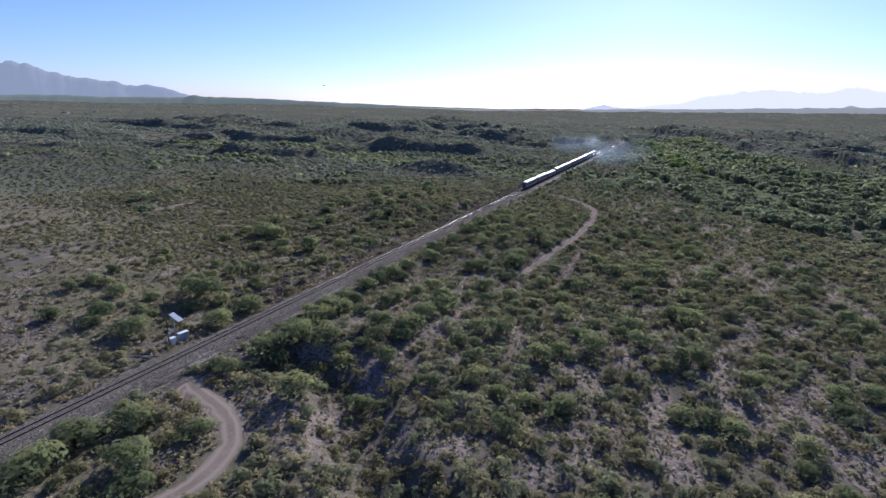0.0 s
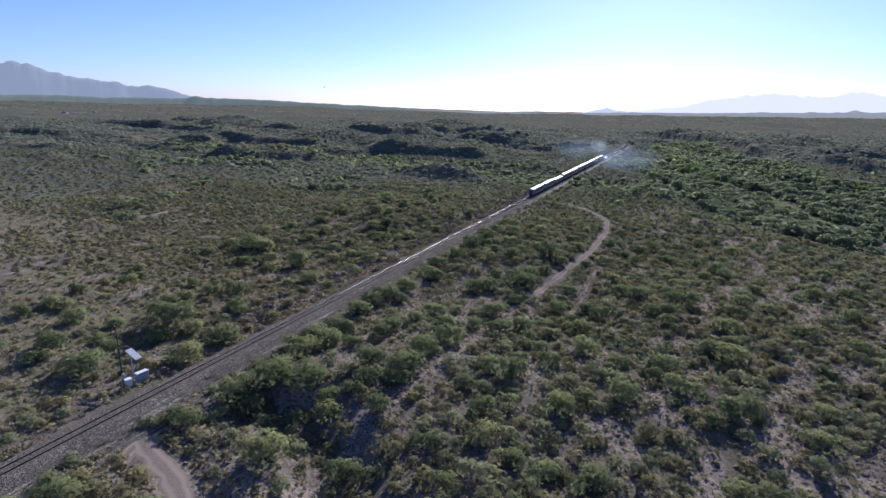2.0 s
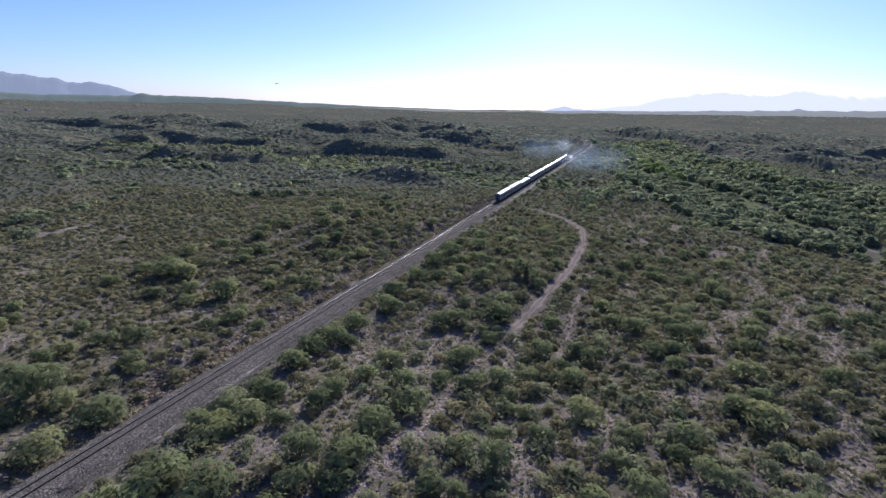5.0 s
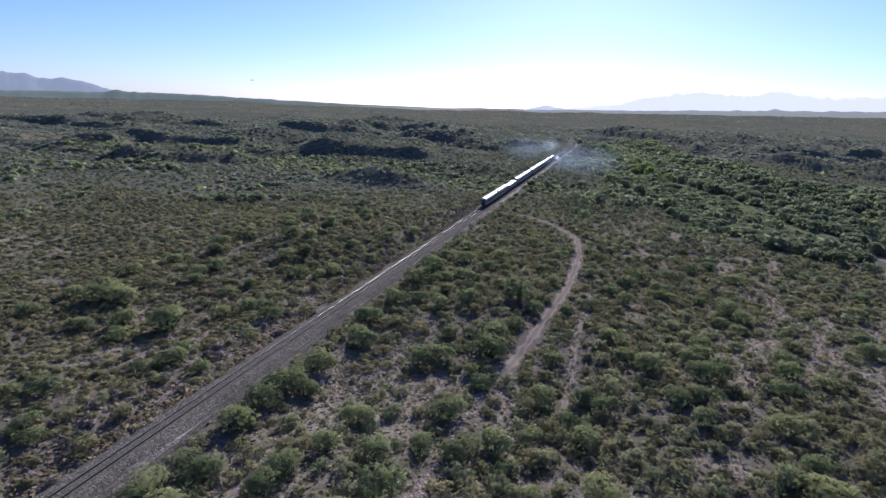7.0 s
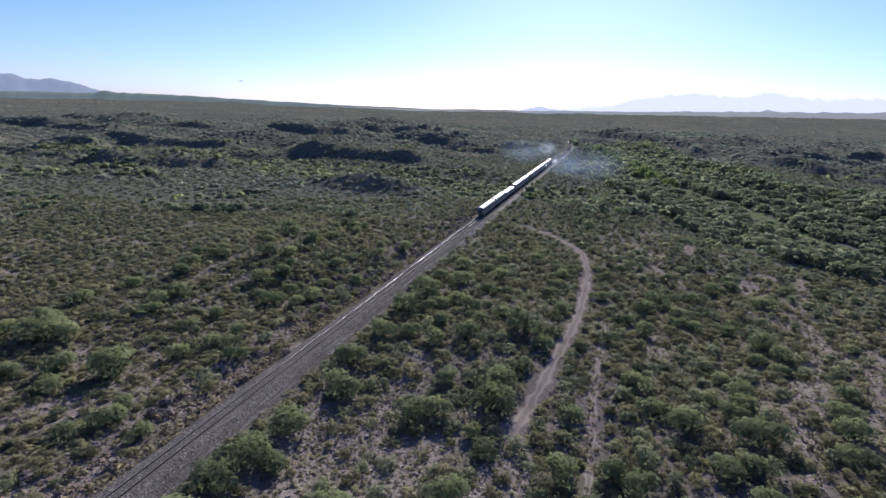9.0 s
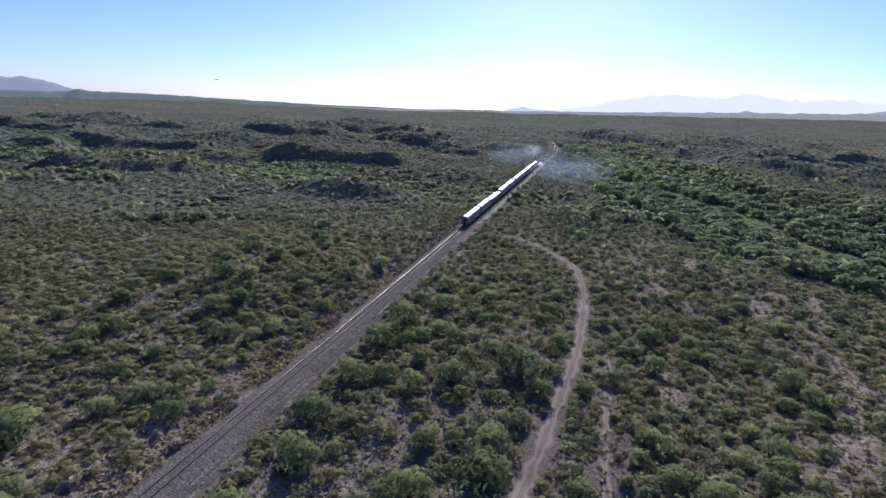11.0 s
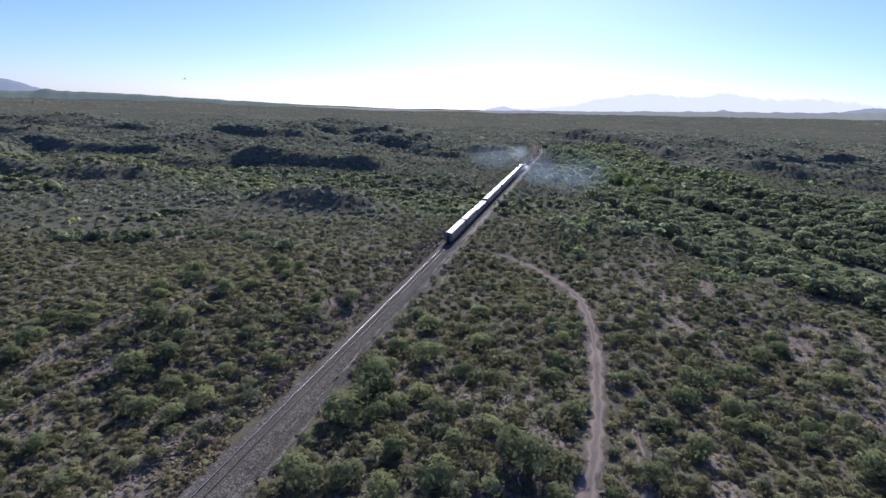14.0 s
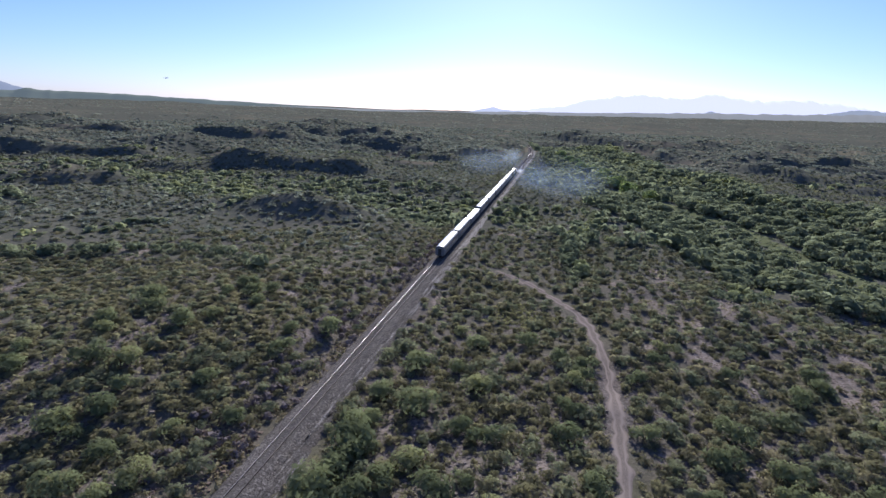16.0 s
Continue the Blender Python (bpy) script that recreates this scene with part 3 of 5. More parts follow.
# a low ring added over the far ground, carrying its haze as glow
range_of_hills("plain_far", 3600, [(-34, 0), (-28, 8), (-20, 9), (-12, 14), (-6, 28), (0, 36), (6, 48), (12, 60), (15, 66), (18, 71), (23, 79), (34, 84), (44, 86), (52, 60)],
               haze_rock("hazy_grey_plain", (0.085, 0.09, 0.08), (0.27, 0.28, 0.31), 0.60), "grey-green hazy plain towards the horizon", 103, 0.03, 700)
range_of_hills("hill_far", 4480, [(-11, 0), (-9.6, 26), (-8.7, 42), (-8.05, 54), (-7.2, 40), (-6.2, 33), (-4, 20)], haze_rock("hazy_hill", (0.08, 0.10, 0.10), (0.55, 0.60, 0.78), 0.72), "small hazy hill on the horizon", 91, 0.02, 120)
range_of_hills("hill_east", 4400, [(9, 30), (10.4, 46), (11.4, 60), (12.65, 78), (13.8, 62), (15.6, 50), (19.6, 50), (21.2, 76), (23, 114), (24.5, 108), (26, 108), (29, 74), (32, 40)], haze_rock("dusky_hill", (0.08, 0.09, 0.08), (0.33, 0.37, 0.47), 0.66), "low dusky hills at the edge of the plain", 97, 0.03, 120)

# ---- shrubs and trees ----


def spray_template(seed, count, radius, tall, size, lobes=5, droop=0.35, trunk_gap=0.12):
    """Leaf sprays on the outside of a few overlapping lobes: an array of quads, standing on z = 0,
    each corner a place and the way in which the leaf mass faces there."""
    r = np.random.RandomState(seed)
    ang = r.rand(lobes) * 6.283
    rad = radius * np.concatenate([[0.1], 0.35 + 0.35 * r.rand(lobes - 1)])
    cen = np.stack([rad * np.cos(ang), rad * np.sin(ang), tall * (0.42 + 0.22 * r.rand(lobes))], 1)
    lr = radius * (0.42 + 0.25 * r.rand(lobes))
    lz = tall * (0.34 + 0.12 * r.rand(lobes))
    pick = r.randint(0, lobes, count)
    d = r.normal(size=(count, 3))
    d[:, 2] += 0.35
    d /= np.linalg.norm(d, axis=1)[:, None]
    reach = 0.72 + 0.36 * r.rand(count)
    p = cen[pick] + d * np.stack([lr[pick], lr[pick], lz[pick]], 1) * reach[:, None]
    p[:, 2] = np.maximum(p[:, 2], tall * trunk_gap * r.rand(count))
    nor = 0.95 * d + 0.20 * r.normal(size=(count, 3)) + np.array([0, 0, 0.45])
    nor /= np.linalg.norm(nor, axis=1)[:, None]
    a = np.cross(nor, r.normal(size=(count, 3)))
    a /= np.linalg.norm(a, axis=1)[:, None]
    b = np.cross(nor, a)
    s = size * (0.55 + 0.9 * r.rand(count))[:, None]
    q = np.stack([p - a * s * 0.75 - b * s * 0.12, p - a * s * 0.1 + b * s * 0.36, p + a * s * 0.75 + b * s * 0.1, p + a * s * 0.05 - b * s * 0.40], 1)[:, ::-1]
    q += r.normal(size=q.shape) * size * 0.16
    q[..., 2] = np.maximum(q[..., 2], 0.0)
    out = q - np.array([0, 0, 0.25 * tall])
    face = 0.55 * out / np.linalg.norm(out, axis=2, keepdims=True) + 0.45 * nor[:, None, :] + 0.12 * r.normal(size=(count, 1, 3))
    face /= np.linalg.norm(face, axis=2, keepdims=True)
    return np.concatenate([q, face], 2).astype(np.float32)


def scatter(name, templates, xs, ys, scales, material, label, category, seed, sink=0.08, squash=None, zs=None):
    """One mesh of many plants, each a turned and scaled template, with a hue of its own."""
    r = np.random.RandomState(seed)
    zs = height(xs, ys) if zs is None else zs
    which = r.randint(0, len(templates), len(xs))
    turn = r.rand(len(xs)) * 6.283
    hue = np.clip(0.22 * fbm(xs / 320, ys / 170, 3, 163) + 0.62 * r.rand(len(xs)) + 0.38 * (0.5 + 0.9 * fbm(xs / 55, ys / 55, 3, 161)), 0, 0.99)
    tallness = np.ones(len(xs)) if squash is None else squash
    V, T, N = [], [], []
    for k, q in enumerate(templates):
        i = np.nonzero(which == k)[0]
        c, s = np.cos(turn[i])[:, None], np.sin(turn[i])[:, None]
        flat = q.reshape(-1, q.shape[-1])
        sc = scales[i][:, None]
        x = (c * flat[None, :, 0] - s * flat[None, :, 1]) * sc + xs[i][:, None]
        y = (s * flat[None, :, 0] + c * flat[None, :, 1]) * sc + ys[i][:, None]
        z = flat[None, :, 2] * sc * tallness[i][:, None] + zs[i][:, None] - sink * sc
        V.append(np.stack([x, y, z], 2).reshape(-1, 3))
        T.append(np.repeat(hue[i], len(flat)))
        if flat.shape[1] == 6:
            N.append(np.stack([c * flat[None, :, 3] - s * flat[None, :, 4], s * flat[None, :, 3] + c * flat[None, :, 4], flat[None, :, 5] + 0 * c], 2).reshape(-1, 3))
    V, T = np.concatenate(V), np.concatenate(T)
    ob = mesh_object(name, V, np.arange(len(V)).reshape(-1, 4), material, bool(N), T, np.concatenate(N) if N else None)
    return tagged(ob, label, category, kind="stuff")


def jitter_grid(x0, x1, y0, y1, cell, seed):
    r = np.random.RandomState(seed)
    X, Y = np.meshgrid(np.arange(x0, x1, cell), np.arange(y0, y1, cell))
    return (X + r.rand(*X.shape) * cell).ravel(), (Y + r.rand(*Y.shape) * cell).ravel(), r


def seen_land(x, y, margin=14):
    """The part of the plan that lies ahead of the flight."""
    right = np.maximum(0.36 * y + 6, -47 + 0.54 * (y - 134)) + margin
    return (x < right) & (x > -2.8 * y - margin) & (y > 22)


def flight_distance(x, y):
    return along(x, y, [(0, 0), (-47, 134)])[0]


def open_ground(x, y):
    """True where the scrub leaves room: off the railway, roads and trails."""
    d = x - track_x(y)
    ok = (d < -6.0 - 1.5 * fbm(y / 9, y * 0, 2, 7)) | (d > 5.6 + 0.9 * fbm(y / 7, y * 0 + 5, 2, 9))
    for line, w in ((TRAIL_LINE, 2.3), (STONY_LINE, 1.5), (LOOP_LINE, 3.2), (SPUR_LINE, 1.4), (RIVER_ROAD, 7.0), (LANE, 7.0)):
        ok &= along(x, y, line)[0] > w + 0.7 * fbm(x / 4, y / 4, 2, 12)
    return ok


def bareness(x, y):
    """1 on stony clearings, 0 in thick scrub."""
    west = smooth(-90, -100, x) * (1 - smooth(85, 170, y)) * 0.5
    knoll = np.exp(-((x + 168) / 34) ** 2 - ((y - 362) / 18) ** 2) * 0.6
    meadow = np.exp(-((x + 55) / 9) ** 2 - ((y - 262) / 10) ** 2) * 0.75
    return np.clip(np.maximum(np.maximum(0.98 * bare_soil(x, y), west), 0.85 * far_clearing(x, y)) + knoll + meadow, 0, 1)


def river_belt(x, y):
    """1 in the river's belt of tall trees."""
    d, s, t = along(x, y, WASH)
    wide = 42 * smooth(285, 345, y) * (1 - smooth(560, 700, y))
    return (1 - smooth(14, 30, s - wide + 10 * fbm(x / 40, y / 40, 3, 33))) * (1 - smooth(70, 120, -s + 25 * fbm(x / 60, y / 60, 3, 34)))


def green_land(x, y):
    """1 along the washes, where trees stand thick."""
    b = 1 - smooth(20, 70, along(x, y, WASH_L)[0] + 18 * fbm(x / 50, y / 50, 3, 35))
    return np.maximum(np.maximum(river_belt(x, y), b), 0.8 * arroyo(x, y))


# the larger trees by name of place: x, y, spread
TREES_BY_LOOP = [(-75, 30, 4.2), (-60, 34, 3.0), (-64, 37, 3.8), (-76, 37, 4.4), (-74, 44, 3.4), (-63, 46, 2.8), (-56, 61, 3.6), (-75, 64, 2.9), (-105, 67, 4.2), (-119, 69, 3.6), (-71, 72, 3.3), (-74, 73, 3.5), (-62, 74, 2.1), (-56, 75, 2.5), (-58, 78, 2.4), (-93, 79, 3.6), (-71, 79, 4.0), (-48, 79, 2.6), (-64, 80, 4.2), (-55, 81, 1.9), (-73, 82, 3.3), (-55, 86, 2.7), (-93, 88, 3.8), (-109, 88, 5.2), (-50, 88, 3.1), (-57, 90, 3.1)]
TREES_ALONG_BANK = [(-73, 91, 4.0), (-22, 91, 2.9), (-50, 91, 3.7), (-39, 92, 2.3), (-76.5, 93, 3.4), (-71, 95, 3.3), (-65, 96, 2.1), (-76.5, 98, 3.9), (-33, 99, 3.3), (-52, 100, 3.7), (-13, 100, 3.0), (-38, 101, 2.1), (-62, 103, 2.8), (5, 103, 3.4), (-74, 104, 3.9), (-63, 107, 2.7), (-4, 107, 2.8), (-49, 108, 3.2), (-32, 114, 2.3), (-76, 114, 3.4), (-22, 116, 3.3), (-42, 120, 3.1), (-76.5, 122, 3.2), (-38, 123, 2.9), (5, 126, 3.6), (-94, 126, 2.1)]
TREES_BY_TRAIL = [(-72, 127, 2.7), (-76, 127, 3.5), (2, 128, 2.9), (-26, 129, 2.9), (-47, 130, 3.2), (-75, 136, 3.4), (-33, 139, 2.9), (-114, 140, 4.7), (-23, 140, 2.5), (-8, 141, 2.6), (-44, 141, 2.4), (-135, 145, 3.7), (-58, 145, 2.7), (-140, 145, 5.0), (-12, 146, 3.1), (-55, 148, 3.0), (-73, 150, 4.2), (-46, 152, 4.0), (-97, 152, 2.6), (-33, 154, 2.4), (-47, 158, 3.8), (-15, 156, 3.4), (-5, 157, 4.0), (-56, 159, 2.6), (-20, 160, 2.8), (-76, 160, 3.4)]
TREES_UP_THE_LINE = [(10, 169, 2.9), (-75.5, 173, 3.5), (-58, 177, 3.5), (-46, 183, 4.1), (-100, 184, 2.8), (-76, 189, 3.7), (-71, 190, 2.5), (-120, 190, 2.9), (-68, 193, 2.4), (-116, 194, 3.0), (-75, 194, 3.1), (-57, 195, 1.7), (-65, 197, 2.8), (-39, 198, 2.3), (-73, 199, 2.4), (-75.5, 201, 4.4), (-96, 201, 2.4), (-128, 205, 3.2), (-76, 207, 2.9), (-43, 209, 2.7), (-10, 212, 3.1), (-68, 212, 3.8), (-31, 214, 2.4), (-75, 215, 3.1), (-16, 220, 3.3), (-73, 227, 3.5), (-140, 233, 3.6), (-96, 236, 3.1), (-45, 237, 2.2)]
TREES = TREES_BY_LOOP + TREES_ALONG_BANK + TREES_BY_TRAIL + TREES_UP_THE_LINE


def add_trees(count, seed):
    """More trees of the same kind between those."""
    out, r = [], np.random.RandomState(seed)
    while len(out) < count:
        x, y = r.uniform(-150, 45), r.uniform(55, 250)
        a, b = np.array([x]), np.array([y])
        size = r.uniform(1.9, 3.0)
        if not (seen_land(a, b, 0)[0] and open_ground(a, b)[0]) or flight_distance(a, b)[0] > 150 or bareness(a, b)[0] > 0.5 or abs(x + 86) < 12:
            continue
        if all(math.hypot(x - u, y - v) > 0.8 * (size + w) for u, v, w in TREES + out):
            out.append((x, y, size))
    return out


TREES = TREES + add_trees(185, 77)
TX, TY, TR = (np.array(v) for v in zip(*TREES))


def clear_of_trees(x, y, share=0.8):
    ok = np.ones(len(x), bool)
    for u, v, w in TREES:
        ok &= (x - u) ** 2 + (y - v) ** 2 > (share * w) ** 2
    return ok


def tube(bm, a, b, r0, r1, sides=6):
    a, b = Vector(a), Vector(b)
    q = (b - a).to_track_quat("Z", "Y").to_matrix()
    rings = []
    for c, rad in ((a, r0), (b, r1)):
        rings.append([bm.verts.new(c + q @ Vector((rad * math.cos(k * 6.2832 / sides), rad * math.sin(k * 6.2832 / sides), 0))) for k in range(sides)])
    for k in range(sides):
        bm.faces.new((rings[0][k], rings[0][(k + 1) % sides], rings[1][(k + 1) % sides], rings[1][k]))
    bm.faces.new(rings[0][::-1]), bm.faces.new(rings[1])


def mesquite(seed):
    """A low many-stemmed tree of unit spread: stems, limbs and a crown of leaf sprays."""
    r = random.Random(seed)
    t = empty("mesquite_tree", pose(0, 0, -60), "rounded green mesquite tree with low spreading limbs on stony ground", "tree", "mesquites by the railway")
    wood = bmesh.new()
    for k in range(4):
        a = k * 1.57 + r.uniform(-0.5, 0.5)
        mid = (0.22 * math.cos(a), 0.22 * math.sin(a), 0.32 + 0.1 * r.random())
        tube(wood, (0.02 * math.cos(a), 0.02 * math.sin(a), -0.08), mid, 0.035, 0.024)
        for j in range(3):
            b = a + r.uniform(-0.9, 0.9)
            tube(wood, mid, (0.65 * math.cos(b), 0.65 * math.sin(b), r.uniform(0.55, 0.9)), 0.02, 0.006, 5)
    part("trunk", wood, BARK, t)
    q = spray_template(seed, 640, 1.0, r.uniform(0.95, 1.25), 0.165, 9, trunk_gap=0.25).reshape(-1, 6)
    crown = mesh_object("crown", q[:, :3], np.arange(len(q)).reshape(-1, 4), LEAF_T, True, None, q[:, 3:])
    crown.parent = t
    return t


kinds = [mesquite(400 + k) for k in range(7)]
TZ = height(TX, TY)
r = random.Random(9)
for k, (tx, ty, tr) in enumerate(TREES):
    m = Matrix.Translation((tx, ty, float(TZ[k]) - 0.05)) @ Matrix.Rotation(r.uniform(0, 6.28), 4, "Z")
    s = tr * 0.98
    t = kinds[k] if k < len(kinds) else copy_thing(kinds[k % len(kinds)], m)
    if tr > 3.6:
        tagged(t, "broad old mesquite tree with a wide green crown of several lobes", "tree", "mesquites by the railway")
    elif tr < 2.4:
        tagged(t, "small bushy green mesquite tree branching from the stony ground", "tree", "mesquites by the railway")
    else:
        tagged(t, "rounded green mesquite tree with low spreading limbs on stony ground", "tree", "mesquites by the railway")
    t.matrix_basis = m @ Matrix.Diagonal((s, s, s * r.uniform(0.72, 0.98), 1))



def cottonwood(seed):
    """A tall riverside tree of unit spread: a forked trunk and a high rounded crown."""
    r = random.Random(seed)
    t = empty("cottonwood_tree", pose(0, 0, -60), "tall bright green cottonwood tree rising above the river belt", "tree", "cottonwoods by the river")
    wood = bmesh.new()
    tube(wood, (0, 0, -0.1), (0.03, 0.02, 0.5), 0.06, 0.045, 8)
    for k in range(5):
        a = k * 1.257 + r.uniform(-0.3, 0.3)
        tube(wood, (0.03, 0.02, 0.48), (0.5 * math.cos(a), 0.5 * math.sin(a), r.uniform(0.85, 1.15)), 0.035, 0.01, 6)
    part("trunk", wood, BARK, t)
    q = spray_template(seed, 420, 1.0, 1.45, 0.20, 8, trunk_gap=0.4).reshape(-1, 6)
    mesh_object("crown", q[:, :3], np.arange(len(q)).reshape(-1, 4), LEAF_W, True, None, q[:, 3:]).parent = t
    return t


COTTONWOODS = [(2, 552, 7.2), (-7, 585, 7.8), (-15, 612, 6.4), (-14, 640, 7.0), (-24, 668, 7.6), (-31, 700, 6.8), (-37, 745, 7.4), (-44, 790, 7.0), (12, 520, 6.0), (-55, 860, 7.2)]
tall = [cottonwood(450 + k) for k in range(3)]
r = random.Random(19)
for k, (tx, ty, tr) in enumerate(COTTONWOODS):
    m = Matrix.Translation((tx, ty, float(height(np.array([tx]), np.array([ty]))[0]) - 0.1)) @ Matrix.Rotation(r.uniform(0, 6.28), 4, "Z")
    t = tall[k] if k < 3 else copy_thing(tall[k % 3], m)
    t.matrix_basis = m @ Matrix.Diagonal((tr, tr, tr * r.uniform(0.85, 1.05), 1))

NEAR, NEXT, MID, FAR = 105.0, 220.0, 560.0, 3600.0
near_q = [spray_template(200 + k, 130, 1.0, 1.1, 0.295, 7) for k in range(8)]
next_q = [spray_template(220 + k, 54, 1.0, 1.1, 0.47, 5) for k in range(8)]
mid_q = [spray_template(240 + k, 19, 1.0, 1.05, 0.75, 4) for k in range(8)]
far_q = [spray_template(260 + k, 7, 1.0, 0.9, 1.2, 3) for k in range(6)]
cushion_q = [spray_template(280 + k, 12, 1.0, 1.0, 0.8, 3) for k in range(4)]
tuft_q = [spray_template(290 + k, 5, 1.0, 0.9, 1.0, 3) for k in range(6)]


def shrub_field(x0, x1, y0, y1, cell, seed, lo, hi, thin=0.93):
    x, y, r = jitter_grid(x0, x1, y0, y1, cell, seed)
    d = flight_distance(x, y)
    k = seen_land(x, y) & (d > lo) & (d <= hi)
    x, y = x[k], y[k]
    k = open_ground(x, y) & (r.rand(len(x)) > thin * bareness(x, y))
    x, y = x[k], y[k]
    if lo < NEXT:
        k = clear_of_trees(x, y)
        x, y = x[k], y[k]
    return x, y, r


def shrub_size(x, y, r):
    g = green_land(x, y)
    s = (0.84 + 0.72 * r.rand(len(x)) ** 1.3 + 0.5 * (r.rand(len(x)) > 0.78)) * (1 + 0.6 * g)
    west = smooth(-96, -110, x) * (1 - smooth(120, 220, y))
    return s * (1 - 0.30 * west), g


for name, quads, box_, cell, lo, hi in (("near", near_q, (-280, 90, 22, 260), 2.9, 0, NEAR), ("next", next_q, (-420, 160, 22, 380), 3.0, NEAR, NEXT), ("mid", mid_q, (-1200, 330, 22, 760), 4.15, NEXT, MID)):
    x, y, r = shrub_field(*box_, cell, 300 + int(hi), lo, hi)
    size, g = shrub_size(x, y, r)
    wet = g > 0.45
    green = ~wet & (r.rand(len(x)) > 0.6)
    plain = ~wet & ~green
    tall = ((0.72 if name == "near" else 0.66 if name == "next" else 0.52) + 0.32 * r.rand(len(x))) * (1 - 0.25 * smooth(-95, -110, x))
    dusty = plain & (r.rand(len(x)) < smooth(NEAR, 300, flight_distance(x, y)))
    plain &= ~dusty
    for some, leaf in ((plain, LEAF_C), (dusty, LEAF_D)):
        if some.any():
            scatter("creosote_scrub", quads, x[some], y[some], size[some], leaf, "olive-green creosote and acacia scrub on stony soil", "shrubs", 311, squash=tall[some])
    scatter("mesquite_scrub", quads, x[green], y[green], size[green] * 1.12, LEAF_M, "rounded green mesquite bushes on stony soil", "shrubs", 312, squash=tall[green])
    wet &= (r.rand(len(x)) > 0.55) & (river_belt(x, y) < 0.45)
    if wet.any():
        scatter("wash_trees", near_q if name == "next" else mid_q, x[wet], y[wet], size[wet] * 1.5, LEAF_R, "thick green trees along a dry wash", "trees", 313, squash=1.3 * tall[wet])

# low bushes closing the gaps between the larger ones
for box_, cell, seed in (((-300, -98, 92, 270), 2.7, 315), ((-40, 75, 120, 270), 3.2, 316), ((-78, -38, 150, 290), 3.4, 317)):
    x, y, r = jitter_grid(*box_, cell, seed)
    k = seen_land(x, y) & open_ground(x, y) & (bareness(x, y) < 0.35 + 0.2 * r.rand(len(x)))
    x, y = x[k], y[k]
    scatter("low_scrub", mid_q, x, y, 0.65 + 0.6 * r.rand(len(x)), LEAF_C, "low olive creosote bushes between the larger shrubs", "shrubs", seed, squash=0.55 + 0.3 * r.rand(len(x)))

# rank grass and low bushes on the lane by the river
x, y, r = jitter_grid(-5, 125, 285, 505, 2.2, 393)
k = (along(x, y, LANE)[0] < 7) & (along(x, y, RIVER_ROAD)[0] > 2) & (r.rand(len(x)) < 0.6)
scatter("lane_bushes", far_q, x[k], y[k], 0.5 + 0.9 * r.rand(k.sum()) ** 2, LEAF_R, "rank green grass and low bushes on the river lane", "bushes", 394, squash=0.35 + 0.3 * r.rand(k.sum()))
# the tall trees of the river belt, greenest along the stream
x, y, r = jitter_grid(-160, 330, 250, 960, 6.3, 395)
k = (river_belt(x, y) > 0.35) & open_ground(x, y) & (r.rand(len(x)) > 0.12) & (x < 0.54 * (y - 134) + 10)
x, y = x[k], y[k]
d, s, t = along(x, y, WASH)
big = np.exp(-((s - 8) / 22) ** 2) + 0.6 * np.exp(-((s + 38) / 14) ** 2)
low = 1 - 0.30 * np.exp(-((s - 16) / 9) ** 2)
size = low * (3.2 + 2.4 * r.rand(len(x)) ** 1.5) * (1 + 0.4 * big * r.rand(len(x)))
far = y > 520
belt_q = [spray_template(270 + k, 125, 1.0, 1.25, 0.34, 6, trunk_gap=0.2) for k in range(8)]
scatter("river_trees", belt_q, x[~far], y[~far], size[~far], LEAF_R, "tall rounded green trees along a river belt", "trees", 396, squash=0.66 + 0.34 * r.rand((~far).sum()))
scatter("river_trees", next_q, x[far], y[far], 1.1 * size[far], LEAF_R, "tall rounded green trees along a river belt", "trees", 397, squash=0.66 + 0.34 * r.rand(far.sum()))
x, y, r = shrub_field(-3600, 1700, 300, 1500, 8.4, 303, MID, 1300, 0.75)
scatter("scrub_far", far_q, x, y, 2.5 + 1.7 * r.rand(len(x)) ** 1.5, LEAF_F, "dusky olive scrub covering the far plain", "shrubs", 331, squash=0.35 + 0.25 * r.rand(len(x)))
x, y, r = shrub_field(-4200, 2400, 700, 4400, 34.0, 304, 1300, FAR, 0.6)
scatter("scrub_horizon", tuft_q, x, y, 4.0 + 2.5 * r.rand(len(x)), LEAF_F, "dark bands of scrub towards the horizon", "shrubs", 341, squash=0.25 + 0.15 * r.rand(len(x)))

# brush on the ridges
x, y, r = jitter_grid(-820, -110, 300, 930, 7.0, 391)
k = open_ground(x, y) & (r.rand(len(x)) < 0.6)
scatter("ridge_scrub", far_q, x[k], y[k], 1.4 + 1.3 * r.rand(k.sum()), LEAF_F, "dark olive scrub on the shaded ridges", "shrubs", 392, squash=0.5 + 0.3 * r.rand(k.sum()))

# the scrub going on round about, thinner further out
x, y, r = jitter_grid(-420, 420, -260, 420, 4.0, 398)
d = flight_distance(x, y)
k = ~seen_land(x, y) & open_ground(x, y) & (d < 330) & (r.rand(len(x)) > 0.15 + 0.6 * smooth(60, 160, d))
x, y, d = x[k], y[k], d[k]
size = 1.0 + 0.9 * r.rand(len(x)) ** 1.4
for close, quads in ((d < 90, mid_q), (d >= 90, far_q)):
    scatter("outlying_scrub", quads, x[close], y[close], size[close], LEAF_C, "olive desert scrub on stony soil", "shrubs", 399, squash=0.7 + 0.3 * r.rand(close.sum()))

